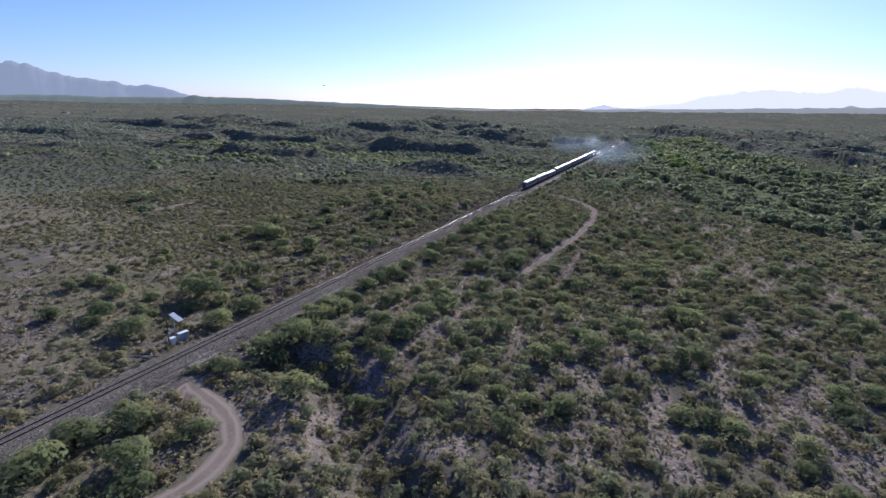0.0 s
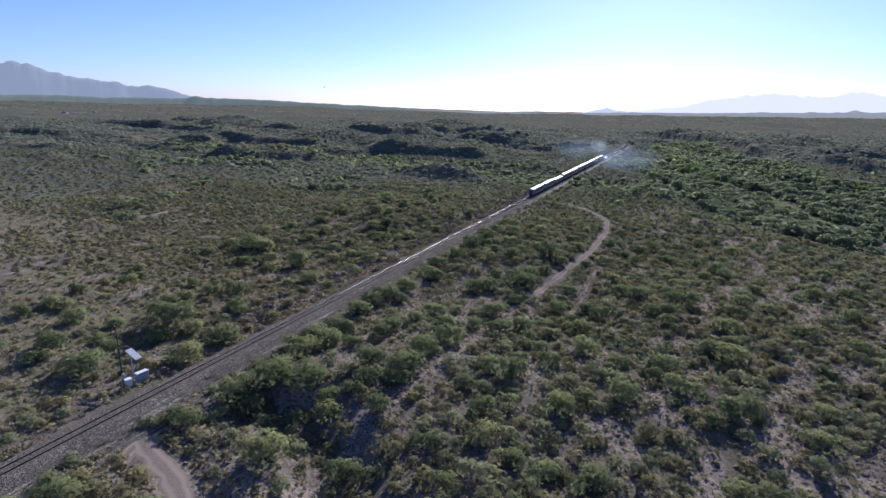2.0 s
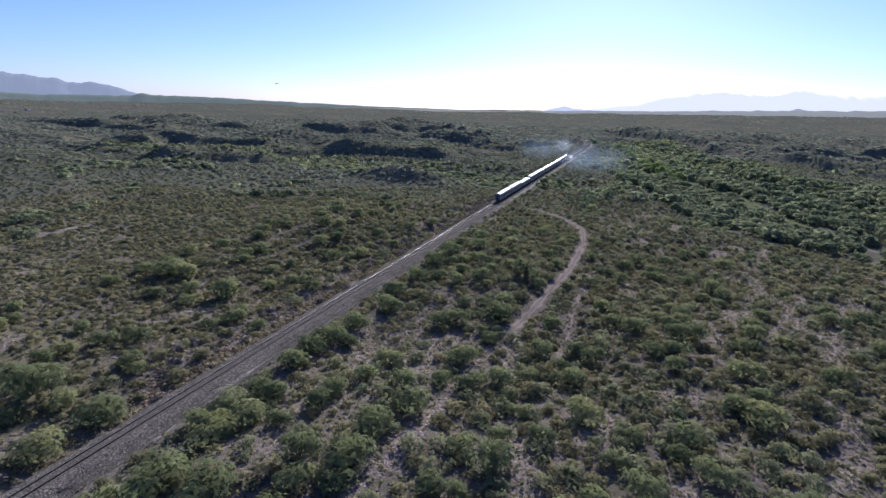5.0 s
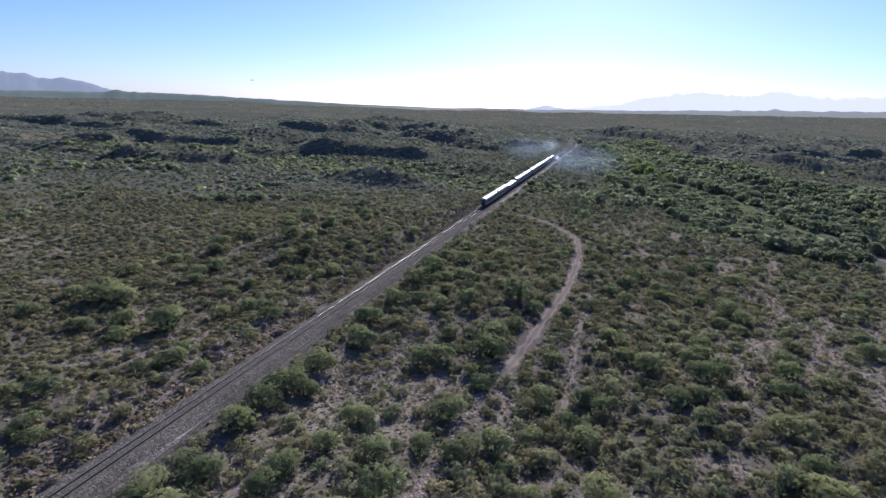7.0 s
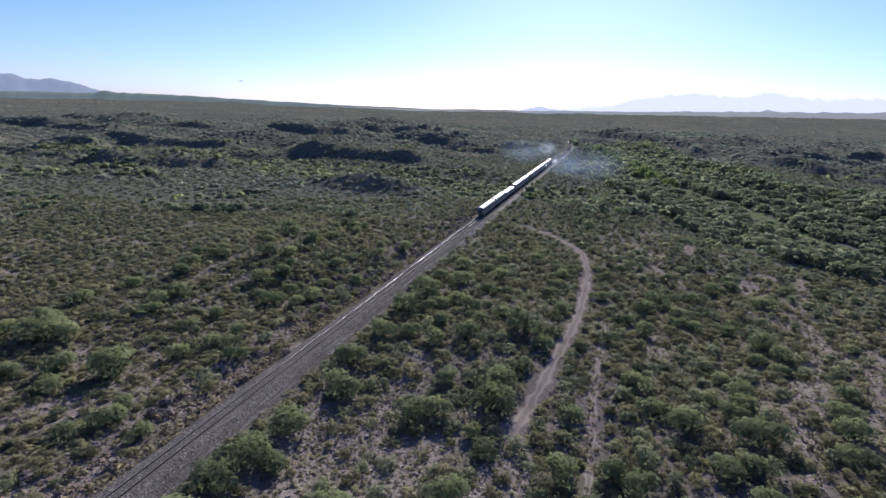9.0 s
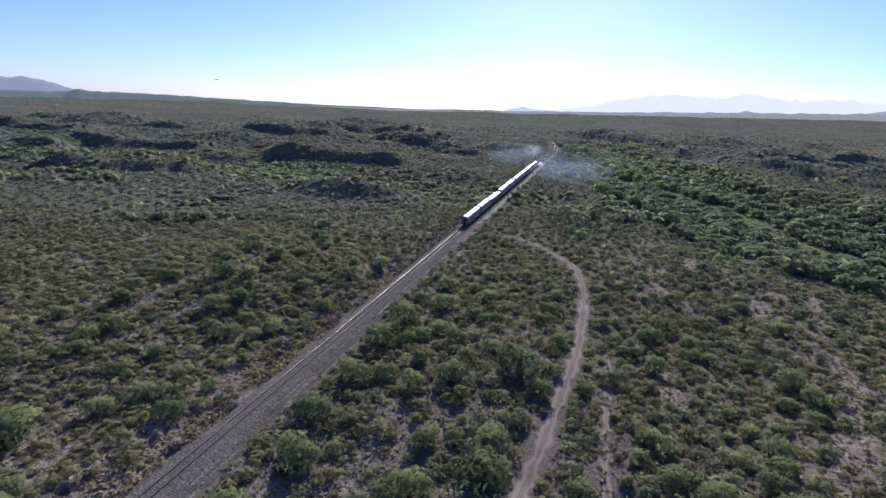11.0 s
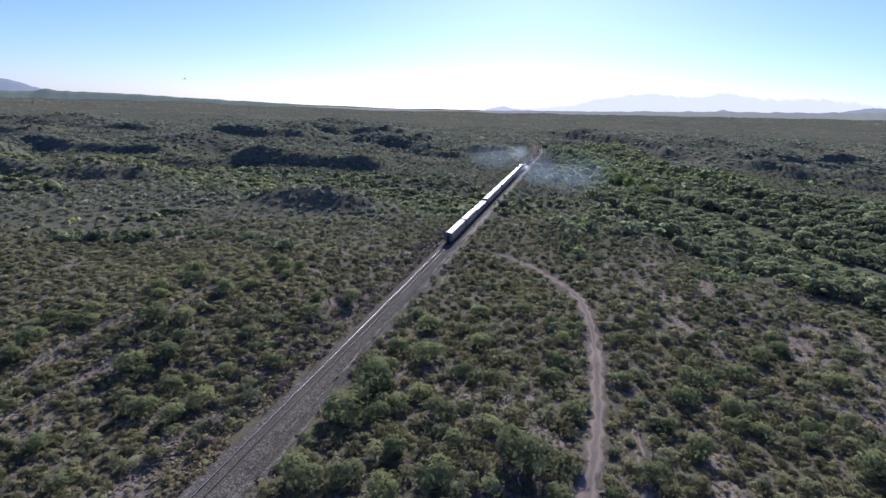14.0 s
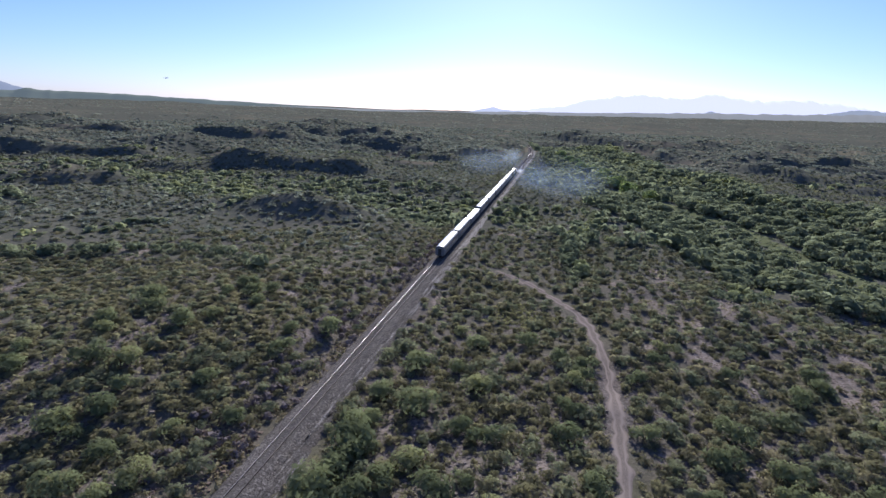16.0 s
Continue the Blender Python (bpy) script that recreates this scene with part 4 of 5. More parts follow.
# dry grass and low herbs between the bushes
x, y, r = jitter_grid(-240, 80, 22, 240, 1.25, 351)
k = seen_land(x, y) & (flight_distance(x, y) < 130)
x, y = x[k], y[k]
d = x - track_x(y)
k = ((d < -4.6) | (d > 5.2)) & (along(x, y, TRAIL_LINE)[0] > 1.9) & (along(x, y, LOOP_LINE)[0] > 2.4) & (r.rand(len(x)) > 0.25)
x, y = x[k], y[k]
yellow = (r.rand(len(x)) < 0.30 + 0.25 * bare_soil(x, y) + 0.6 * ((x - track_x(y) > -8.5) & (x < -86)) + 0.35 * smooth(-98, -112, x) * (y < 110))
scatter("dry_grass", tuft_q, x[yellow], y[yellow], 0.30 + 0.35 * r.rand(yellow.sum()), GRASS, "straw-coloured dry grass tufts", "grass", 352, squash=0.6 + 0.5 * r.rand(yellow.sum()))
fx, fy, fr = jitter_grid(-420, -110, 60, 330, 2.5, 356)
fk = seen_land(fx, fy) & (far_clearing(fx, fy) > 0.2) & (fr.rand(len(fx)) < 0.85)
scatter("dry_grass", tuft_q, fx[fk], fy[fk], 0.5 + 0.6 * fr.rand(fk.sum()), GRASS, "straw-coloured dry grass tufts", "grass", 357, squash=0.45 + 0.4 * fr.rand(fk.sum()))
fx, fy, fr = jitter_grid(-200, 120, 120, 330, 2.4, 354)
fk = seen_land(fx, fy) & (bare_soil(fx, fy) > 0.25) & (flight_distance(fx, fy) >= 130) & (along(fx, fy, TRAIL_LINE)[0] > 1.9) & (np.abs(fx + 85) > 7)
scatter("low_herbs", tuft_q, fx[fk], fy[fk], 0.45 + 0.5 * fr.rand(fk.sum()), LEAF_C, "low grey-green desert herbs", "herbs", 355, squash=0.5 + 0.4 * fr.rand(fk.sum()))
scatter("low_herbs", tuft_q, x[~yellow], y[~yellow], (0.35 + 0.4 * r.rand((~yellow).sum())) * (1 + 0.6 * smooth(-95, -108, x[~yellow]) * smooth(95, 140, y[~yellow])), LEAF_C, "low grey-green desert herbs", "herbs", 353, squash=0.5 + 0.4 * r.rand((~yellow).sum()))

x, y, r = jitter_grid(-92.4, -89.3, 24, 330, 0.75, 381)
k = (fbm(x / 3, y / 6, 2, 87) > -0.3) & (r.rand(len(x)) < 0.8)
scatter("trackside_grass", tuft_q, x[k], y[k], 0.32 + 0.4 * r.rand(k.sum()), GOLD, "golden-brown dry grass along the edge of the ballast", "grass", 382, squash=0.6 + 0.5 * r.rand(k.sum()))

x, y, r = jitter_grid(-72, -38, 244, 282, 0.9, 387)
k = (np.exp(-((x + 55) / 9) ** 2 - ((y - 262) / 10) ** 2) * (0.9 + 0.5 * fbm(x / 4, y / 4, 2, 91)) > 0.35) & (along(x, y, TRAIL_LINE)[0] > 2)
scatter("meadow_grass", tuft_q, x[k], y[k], 0.4 + 0.45 * r.rand(k.sum()), MEADOWG, "yellow-green grass on a small open slope", "grass", 388, squash=0.5 + 0.4 * r.rand(k.sum()))

# small dark cushions dotted over the bare soil
x, y, r = jitter_grid(-150, 60, 56, 240, 1.15, 345)
k = seen_land(x, y) & (bare_soil(x, y) > 0.4) & open_ground(x, y) & (r.rand(len(x)) < 0.42)
scatter("cushion_herbs", cushion_q, x[k], y[k], 0.22 + 0.26 * r.rand(k.sum()) ** 1.5, LEAF_M, "small dark round cushion herbs dotted over bare soil", "herbs", 346, squash=0.8 + 0.4 * r.rand(k.sum()))

x, y, r = jitter_grid(-82, -42, 24, 78, 0.85, 385)
d = along(x, y, LOOP_LINE)[0]
k = (d > 2.3) & (d < 10) & (x > -79.5) & (fbm(x / 5, y / 5, 2, 89) > -0.25) & (r.rand(len(x)) < 0.8)
scatter("roadside_grass", tuft_q, x[k], y[k], 0.28 + 0.38 * r.rand(k.sum()), GOLD, "golden-brown dry grass round the bend of the dirt road", "grass", 386, squash=0.6 + 0.5 * r.rand(k.sum()))

# bare purplish brush along the foot of the cut on the west of the line
x, y, r = jitter_grid(-103, -90.5, 70, 330, 2.3, 371)
k = (r.rand(len(x)) < 0.6 * smooth(-103, -95, x) * (0.35 + 0.65 * smooth(165, 185, y))) & clear_of_trees(x, y, 0.6) & (fbm(x / 12, y / 12, 2, 77) > -0.25)
scatter("bare_brush", next_q, x[k], y[k], 0.7 + 0.6 * r.rand(k.sum()), DEAD, "grey-purple leafless brush beside the railway", "brush", 372)

# loose stones: on the cut bank, on the knoll and along the trail


def stone_template(seed):
    r = np.random.RandomState(seed)
    c = np.array([(-1, -1, 0), (1, -1, 0), (1, 1, 0), (-1, 1, 0), (-0.7, -0.7, 1), (0.7, -0.7, 1), (0.7, 0.7, 1), (-0.7, 0.7, 1)], float)
    c = c * (1, 0.75, 0.7) + r.normal(size=c.shape) * 0.22
    return np.array([c[list(f)] for f in ((4, 5, 6, 7), (0, 1, 5, 4), (1, 2, 6, 5), (2, 3, 7, 6), (3, 0, 4, 7))], np.float32)


stone_q = [stone_template(500 + k) for k in range(6)]
x, y, r = jitter_grid(-150, 40, 24, 230, 1.25, 361)
k = seen_land(x, y)
x, y = x[k], y[k]
d = x - track_x(y)
knoll = np.exp(-((x + 64) / 8) ** 2 - ((y - 135) / 17) ** 2)
want = 1.2 * knoll + 0.12 + 0.85 * bareness(x, y) + 0.8 * ((d > -13) & (d < -6.5)) + 0.5 * (np.abs(along(x, y, TRAIL_LINE)[0] - 2.4) < 1.0) + 0.9 * (along(x, y, STONY_LINE)[0] < 2.5)
k = (r.rand(len(x)) < want * 0.75) & ((d < -6) | (d > 5.4)) & (along(x, y, TRAIL_LINE)[0] > 1.5) & (along(x, y, LOOP_LINE)[0] > 2.3)
x, y = x[k], y[k]
scatter("loose_stones", stone_q, x, y, 0.09 + 0.28 * r.rand(len(x)) ** 2.6, ROCK, "scattered weathered grey-brown stones", "stones", 362, sink=0.25)

# reddish rubble spilling down the cut bank on the west of the line
x, y, r = jitter_grid(-100, -90.0, 88, 200, 0.56, 365)
k = (r.rand(len(x)) < 0.85 * smooth(-100, -96, x) * smooth(-0.4, 0.2, fbm(x / 5, y / 9, 3, 367)))
x, y = x[k], y[k]
scatter("bank_rubble", stone_q, x, y, 0.11 + 0.30 * r.rand(len(x)) ** 2.0, RUBBLE, "reddish-brown rubble on the cut bank beside the railway", "stones", 368, sink=0.2)

# grey rubble heaped on the knolls between the line and the trail
x, y, r = jitter_grid(-80, -44, 95, 205, 0.45, 375)
heap = np.zeros(len(x))
for px, py, wx, wy in ((-66.5, 139, 6, 10), (-68, 158, 4, 8), (-57, 114, 4, 9), (-60, 190, 7, 7), (-48, 166, 4, 5), (-62, 101, 3, 6)):
    heap = np.maximum(heap, np.exp(-((x - px) / wx) ** 2 - ((y - py) / wy) ** 2))
k = (r.rand(len(x)) < 0.9 * heap * (0.7 + 0.6 * fbm(x / 3, y / 3, 2, 377))) & (x > -78.5)
x, y = x[k], y[k]
scatter("rubble_heap", stone_q, x, y, 0.08 + 0.20 * r.rand(len(x)) ** 2, ROCK, "heaps of grey-brown broken rubble", "stones", 378, sink=0.2)



def dead_snag(x, y, tall, seed):
    """A bare grey stem with a few broken limbs."""
    r = random.Random(seed)
    t = empty("dead_tree", pose(x, y, land(x, y) - 0.1), "bleached dead tree with bare broken limbs among the scrub", "dead tree", "dead trees in the scrub")
    bm = bmesh.new()
    tube(bm, (0, 0, 0), (0.1 * tall, 0.05 * tall, 0.55 * tall), 0.13, 0.09, 7)
    tube(bm, (0.1 * tall, 0.05 * tall, 0.55 * tall), (0.06 * tall, 0.1 * tall, tall), 0.09, 0.03, 7)
    part("trunk", bm, SNAG, t)
    for k in range(6):
        a, h = k * 1.05 + r.uniform(-0.4, 0.4), r.uniform(0.35, 0.85)
        reach = tall * r.uniform(0.25, 0.5)
        bm = bmesh.new()
        root, tip = Vector((0.09 * tall, 0.06 * tall, h * tall)), Vector((reach * math.cos(a), reach * math.sin(a), h * tall + reach * r.uniform(0.3, 0.8)))
        tube(bm, root, tip, 0.06, 0.025, 6)
        tube(bm, root.lerp(tip, 0.6), root.lerp(tip, 0.6) + Vector((r.uniform(-0.5, 0.5), r.uniform(-0.5, 0.5), 0.5)), 0.03, 0.012, 5)
        part("limb", bm, SNAG, t)


for k, (x, y, tall) in enumerate(((-53.3, 188.6, 3.4), (-28.0, 190.0, 3.2), (-28.6, 68.6, 3.6))):
    dead_snag(x, y, tall, 600 + k)

# ---- solid shapes ----


def box(bm, x0, x1, y0, y1, z0, z1, bevel=0.0):
    v = [bm.verts.new(c) for c in ((x0, y0, z0), (x1, y0, z0), (x1, y1, z0), (x0, y1, z0), (x0, y0, z1), (x1, y0, z1), (x1, y1, z1), (x0, y1, z1))]
    f = [bm.faces.new([v[i] for i in q]) for q in ((0, 3, 2, 1), (4, 5, 6, 7), (0, 1, 5, 4), (1, 2, 6, 5), (2, 3, 7, 6), (3, 0, 4, 7))]
    if bevel:
        bmesh.ops.bevel(bm, geom=list({e for q in f for e in q.edges}), offset=bevel, segments=1, affect="EDGES")
    return bm


def disc(bm, c, axis, radius, thick, sides=20):
    """A cylinder about c along an axis."""
    q = Vector(axis).to_track_quat("Z", "Y").to_matrix().to_4x4()
    bmesh.ops.create_cone(bm, cap_ends=True, segments=sides, radius1=radius, radius2=radius, depth=thick, matrix=Matrix.Translation(c) @ q)
    return bm


def prism(bm, prof, y0, y1):
    """A profile of (x, z) drawn out along y."""
    a = [bm.verts.new((x, y0, z)) for x, z in prof]
    b = [bm.verts.new((x, y1, z)) for x, z in prof]
    n = len(prof)
    for k in range(n):
        bm.faces.new((a[k], a[(k + 1) % n], b[(k + 1) % n], b[k]))
    bm.faces.new(a[::-1]), bm.faces.new(b)
    bmesh.ops.recalc_face_normals(bm, faces=bm.faces)
    return bm


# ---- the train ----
# train cars: dull steel sides, the roofs' sun glint put in as bright strips
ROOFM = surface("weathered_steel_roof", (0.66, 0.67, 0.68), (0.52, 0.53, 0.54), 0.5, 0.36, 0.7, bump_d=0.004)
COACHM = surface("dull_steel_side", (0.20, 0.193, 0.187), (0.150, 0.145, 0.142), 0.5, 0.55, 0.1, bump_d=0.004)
DARKM = surface("grimy_black_iron", (0.035, 0.033, 0.032), (0.06, 0.055, 0.05), 1.0, 0.7, 0.2)
LOCOM = surface("faded_dark_paint", (0.10, 0.11, 0.13), (0.15, 0.15, 0.16), 0.6, 0.5, 0.0)
YELLOWM = surface("faded_yellow_paint", (0.45, 0.33, 0.06), (0.36, 0.27, 0.07), 0.6, 0.55, 0.0)
WHITEM = surface("white_paint", (0.78, 0.79, 0.80), (0.66, 0.67, 0.68), 1.2, 0.45, 0.0, bump_d=0.003)
GALVM = surface("galvanised_steel", (0.42, 0.45, 0.48), (0.34, 0.37, 0.41), 1.5, 0.5, 0.3, bump_d=0.003)
PANE, _n, _l, _b = mat("dark_glass", 0.06)
_b.inputs["Base Color"].default_value = (0.012, 0.014, 0.017, 1)
LAMPM, _n, _l, _b = mat("headlamp_glass", 0.1)
_b.inputs["Base Color"].default_value = (0.7, 0.68, 0.6, 1)


def bogie(parent, y, name="bogie", axles=2, spread=2.6):
    """A truck: side frames, bolster, and wheel sets as sub-parts."""
    bm = bmesh.new()
    for sx in (-1.05, 1.05):
        box(bm, sx - 0.1, sx + 0.1, y - spread / 2 - 0.7, y + spread / 2 + 0.7, 0.42, 0.72, 0.04)
    box(bm, -1.1, 1.1, y - 0.3, y + 0.3, 0.5, 0.85, 0.04)
    t = part(name, bm, DARKM, parent)
    for k in range(axles):
        wy = y + (k / (axles - 1) - 0.5) * spread
        bm = bmesh.new()
        for sx in (-0.75, 0.75):
            disc(bm, (sx, wy, 0.46), (1, 0, 0), 0.46, 0.12, 18)
        disc(bm, (0, wy, 0.46), (1, 0, 0), 0.08, 1.5, 10)
        part("wheel_set", bm, DARKM, t)


SIDE = [(-1.52, 1.05), (-1.52, 3.35), (-1.44, 3.62), (1.44, 3.62), (1.52, 3.35), (1.52, 1.05), (1.4, 0.95), (-1.4, 0.95)]
ROOF = [(-1.47, 3.60), (-1.38, 3.86), (-1.05, 4.10), (-0.55, 4.24), (0, 4.28), (0.55, 4.24), (1.05, 4.10), (1.38, 3.86), (1.47, 3.60)]


def coach(y0, length=24.8, label="stainless-steel passenger coach with a sunlit silver roof, dark in shade below"):
    t = empty("passenger_coach", pose(-86, y0, 0), label, "railway coach", "cars of the train")
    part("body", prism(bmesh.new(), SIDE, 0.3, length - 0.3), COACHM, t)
    part("roof", prism(bmesh.new(), ROOF, 0.35, length - 0.35), COACHM, t, "dull steel roof either side of the painted glint")
    part("roof_glint", prism(bmesh.new(), [(-1.20, 4.00), (-1.17, 4.09), (-0.60, 4.27), (-0.1, 4.32), (0.12, 4.31), (0.15, 4.22)], 1.5, length - 1.5), ROOFM, t, "bright silver strip painted as the sun's glint on the roof")
    part("skirt", box(bmesh.new(), -1.3, 1.3, 7.2, length - 7.2, 0.55, 0.96, 0.05), DARKM, t)
    for y in (3.4, length - 3.4):
        bogie(t, y)
    for y in (0.0, length - 0.34):
        part("end_diaphragm", box(bmesh.new(), -0.55, 0.55, y, y + 0.34, 1.0, 3.4, 0.05), DARKM, t)
        part("coupler", box(bmesh.new(), -0.12, 0.12, y - (0.45 if y < 1 else -0.3), y + (0.1 if y < 1 else 0.8), 0.72, 0.95, 0.02), DARKM, t)
    for sx in (-1, 1):
        for k in range(9):
            y = 3.6 + k * (length - 7.2) / 8
            part("window", box(bmesh.new(), sx * 1.522 - 0.012, sx * 1.522 + 0.012, y - 0.75, y + 0.75, 2.2, 3.0, 0.008), PANE, t)
        for y in (1.3, length - 1.3):
            part("door", box(bmesh.new(), sx * 1.522 - 0.02, sx * 1.522 + 0.02, y - 0.42, y + 0.42, 1.1, 3.1, 0.01), COACHM, t)
    for y in (length * 0.25, length * 0.75):
        part("roof_vent", box(bmesh.new(), -0.4, 0.4, y - 0.6, y + 0.6, 4.2, 4.42, 0.06), ROOFM, t)
    part("tail_lamp", disc(bmesh.new(), (0, 0.28, 3.5), (0, 1, 0), 0.09, 0.05, 12), LAMPM, t)
    return t


def service_car(y0, length=24.6):
    t = empty("baggage_car", pose(-86, y0, 0), "low dark baggage car with two pale roof hatches", "railway car", "cars of the train")
    part("body", prism(bmesh.new(), [(-1.5, 1.0), (-1.5, 3.25), (-1.2, 3.5), (1.2, 3.5), (1.5, 3.25), (1.5, 1.0)], 0.3, length - 0.3), LOCOM, t)
    for y in (3.6, 14.8):
        part("roof_hatch", prism(bmesh.new(), [(-1.2, 3.46), (-1.0, 3.75), (0.0, 3.78), (0.2, 3.46)], y, y + 5.2), ROOFM, t, "pale steel roof hatch")
    for sx in (-1, 1):
        for y in (6.0, 17.0):
            part("sliding_door", box(bmesh.new(), sx * 1.53 - 0.03, sx * 1.53 + 0.03, y - 1.2, y + 1.2, 1.1, 3.2, 0.02), COACHM, t)
    for y in (3.4, length - 3.4):
        bogie(t, y)
    for y in (0.0, length - 0.3):
        part("coupler", box(bmesh.new(), -0.12, 0.12, y - 0.4, y + 0.7, 0.72, 0.95, 0.02), DARKM, t)
    return t


def locomotive(y0, length=22.0):
    t = empty("diesel_locomotive", pose(-86, y0, 0), "dark diesel locomotive with a pale roof, smoking as it pulls", "locomotive", "cars of the train")
    part("underframe", box(bmesh.new(), -1.5, 1.5, 0, length, 1.0, 1.45, 0.05), DARKM, t)
    part("hood", prism(bmesh.new(), [(-0.95, 1.45), (-0.95, 3.7), (-0.7, 4.1), (0.7, 4.1), (0.95, 3.7), (0.95, 1.45)], 1.4, length - 6.0), LOCOM, t)
    part("cab", prism(bmesh.new(), [(-1.5, 1.45), (-1.5, 3.9), (-1.0, 4.4), (1.0, 4.4), (1.5, 3.9), (1.5, 1.45)], length - 6.0, length - 3.2), YELLOWM, t)
    part("nose", prism(bmesh.new(), [(-1.2, 1.45), (-1.2, 2.6), (-0.9, 2.9), (0.9, 2.9), (1.2, 2.6), (1.2, 1.45)], length - 3.2, length - 0.8), YELLOWM, t)
    part("fuel_tank", prism(bmesh.new(), [(-1.3, 0.45), (-1.45, 0.7), (-1.45, 1.0), (1.45, 1.0), (1.45, 0.7), (1.3, 0.45)], 7.6, 13.6), DARKM, t)
    for y in (3.4, length - 4.2):
        bogie(t, y, "truck", 3, 3.7)
    for y in (3.0, 5.0, 7.0):
        part("radiator_fan", disc(bmesh.new(), (0, y, 4.18), (0, 0, 1), 0.62, 0.18, 20), ROOFM, t)
    part("exhaust_stack", box(bmesh.new(), -0.25, 0.25, 10.2, 11.0, 4.08, 4.5, 0.04), DARKM, t)
    part("air_box", box(bmesh.new(), -0.85, 0.85, 12.2, 15.2, 4.08, 4.45, 0.08), ROOFM, t)
    for sx in (-1, 1):
        part("side_window", box(bmesh.new(), sx * 1.5 - 0.012, sx * 1.5 + 0.012, length - 5.5, length - 3.8, 2.9, 3.7, 0.008), PANE, t)
        rail_bm = bmesh.new()
        tube(rail_bm, (sx * 1.42, 0.4, 2.45), (sx * 1.42, length - 6.1, 2.45), 0.03, 0.03, 6)
        for k in range(9):
            y = 0.4 + k * (length - 6.6) / 8
            tube(rail_bm, (sx * 1.42, y, 1.45), (sx * 1.42, y, 2.45), 0.025, 0.025, 6)
        part("handrail", rail_bm, WHITEM, t)
        part("headlamp", disc(bmesh.new(), (sx * 0.18, length - 3.18, 4.2), (0, 1, 0), 0.14, 0.08, 14), LAMPM, t)
        part("windscreen", box(bmesh.new(), sx * 0.65 - 0.5, sx * 0.65 + 0.5, length - 3.21, length - 3.185, 3.05, 3.75, 0.008), PANE, t)
    for y in (-0.35, length - 0.35):
        part("coupler", box(bmesh.new(), -0.12, 0.12, y, y + 0.7, 0.72, 0.98, 0.02), DARKM, t)
    return t


TRAIN_REAR = 302.0
coach(TRAIN_REAR), coach(TRAIN_REAR + 26.2), service_car(TRAIN_REAR + 52.4)
for k in range(5):
    coach(TRAIN_REAR + 79.0 + 26.0 * k + (2.5 if k > 1 else 0.0))
locomotive(TRAIN_REAR + 212.0), locomotive(TRAIN_REAR + 235.0)

# ---- solar signal post by the line ----


m = empty("radio_mast", pose(-92.2, 65.6, -1.2), "tall thin grey steel mast with a dark round signal disc", "mast")
bm = bmesh.new()
tube(bm, (0, 0, 0), (0, 0, 5.0), 0.15, 0.13, 10)
tube(bm, (0, 0, 5.0), (0, 0, 11.6), 0.13, 0.08, 8)
part("pole", bm, WOOD, m)
part("disc", disc(bmesh.new(), (-0.35, -0.1, 3.6), (0.6, -1, 0.2), 0.42, 0.12, 24), DARKM, m, "dark round disc")
part("bracket", box(bmesh.new(), -0.35, 0.6, -0.06, 0.06, 3.3, 3.42, 0.01), GALVM, m)
part("junction_box", box(bmesh.new(), 0.06, 0.46, -0.2, 0.2, 2.7, 3.6, 0.03), GALVM, m)
part("crossarm", box(bmesh.new(), -0.3, 0.5, -0.04, 0.04, 4.4, 4.48, 0.01), GALVM, m)
bm = bmesh.new()
tube(bm, (0, 0, 11.5), (0.0, 0, 12.1), 0.02, 0.012, 6)
part("aerial", bm, GALVM, m)

m = empty("solar_panel_mast", pose(-95.3, 69.5, land(-95.3, 69.5) - 0.1), "solar panel array, white with painted sky glare, on a grey steel post", "solar panel")
bm = bmesh.new()
tube(bm, (0, 0, 0), (0, 0, 5.1), 0.11, 0.10, 12)
part("post", bm, GALVM, m)
tilt = Matrix.Translation((0.9, 0.0, 5.05)) @ Matrix.Rotation(radians(-9), 4, "Z") @ Matrix.Rotation(radians(12), 4, "Y") @ Matrix.Rotation(radians(10), 4, "X") @ Matrix.Diagonal((0.74, 0.72, 1, 1))
# panels and cells are white: the sky's glare on their glass, painted
for k in range(2):
    bm = box(bmesh.new(), -2.5 + 2.52 * k, -0.02 + 2.52 * k, -0.80, 0.80, 0.0, 0.05, 0.01)
    p = part("panel", bm, WHITEM, m, "panel whitened for the glare of bright sky")
    p.matrix_basis = tilt
    for j in range(6):
        for i in range(2):
            x0, y0 = -2.5 + 2.52 * k + 0.12 + j * 0.385, -0.73 + i * 0.75
            c = part("cell", box(bmesh.new(), x0, x0 + 0.34, y0, y0 + 0.70, 0.048, 0.056), WHITEM, p)
p = part("frame", box(bmesh.new(), -2.25, 2.25, -0.1, 0.1, -0.09, -0.01, 0.01), GALVM, m)
p.matrix_basis = tilt
bm = bmesh.new()
tube(bm, (0, 0, 3.9), (0.8, 0.05, 5.0), 0.05, 0.05, 8)
part("brace", bm, GALVM, m)


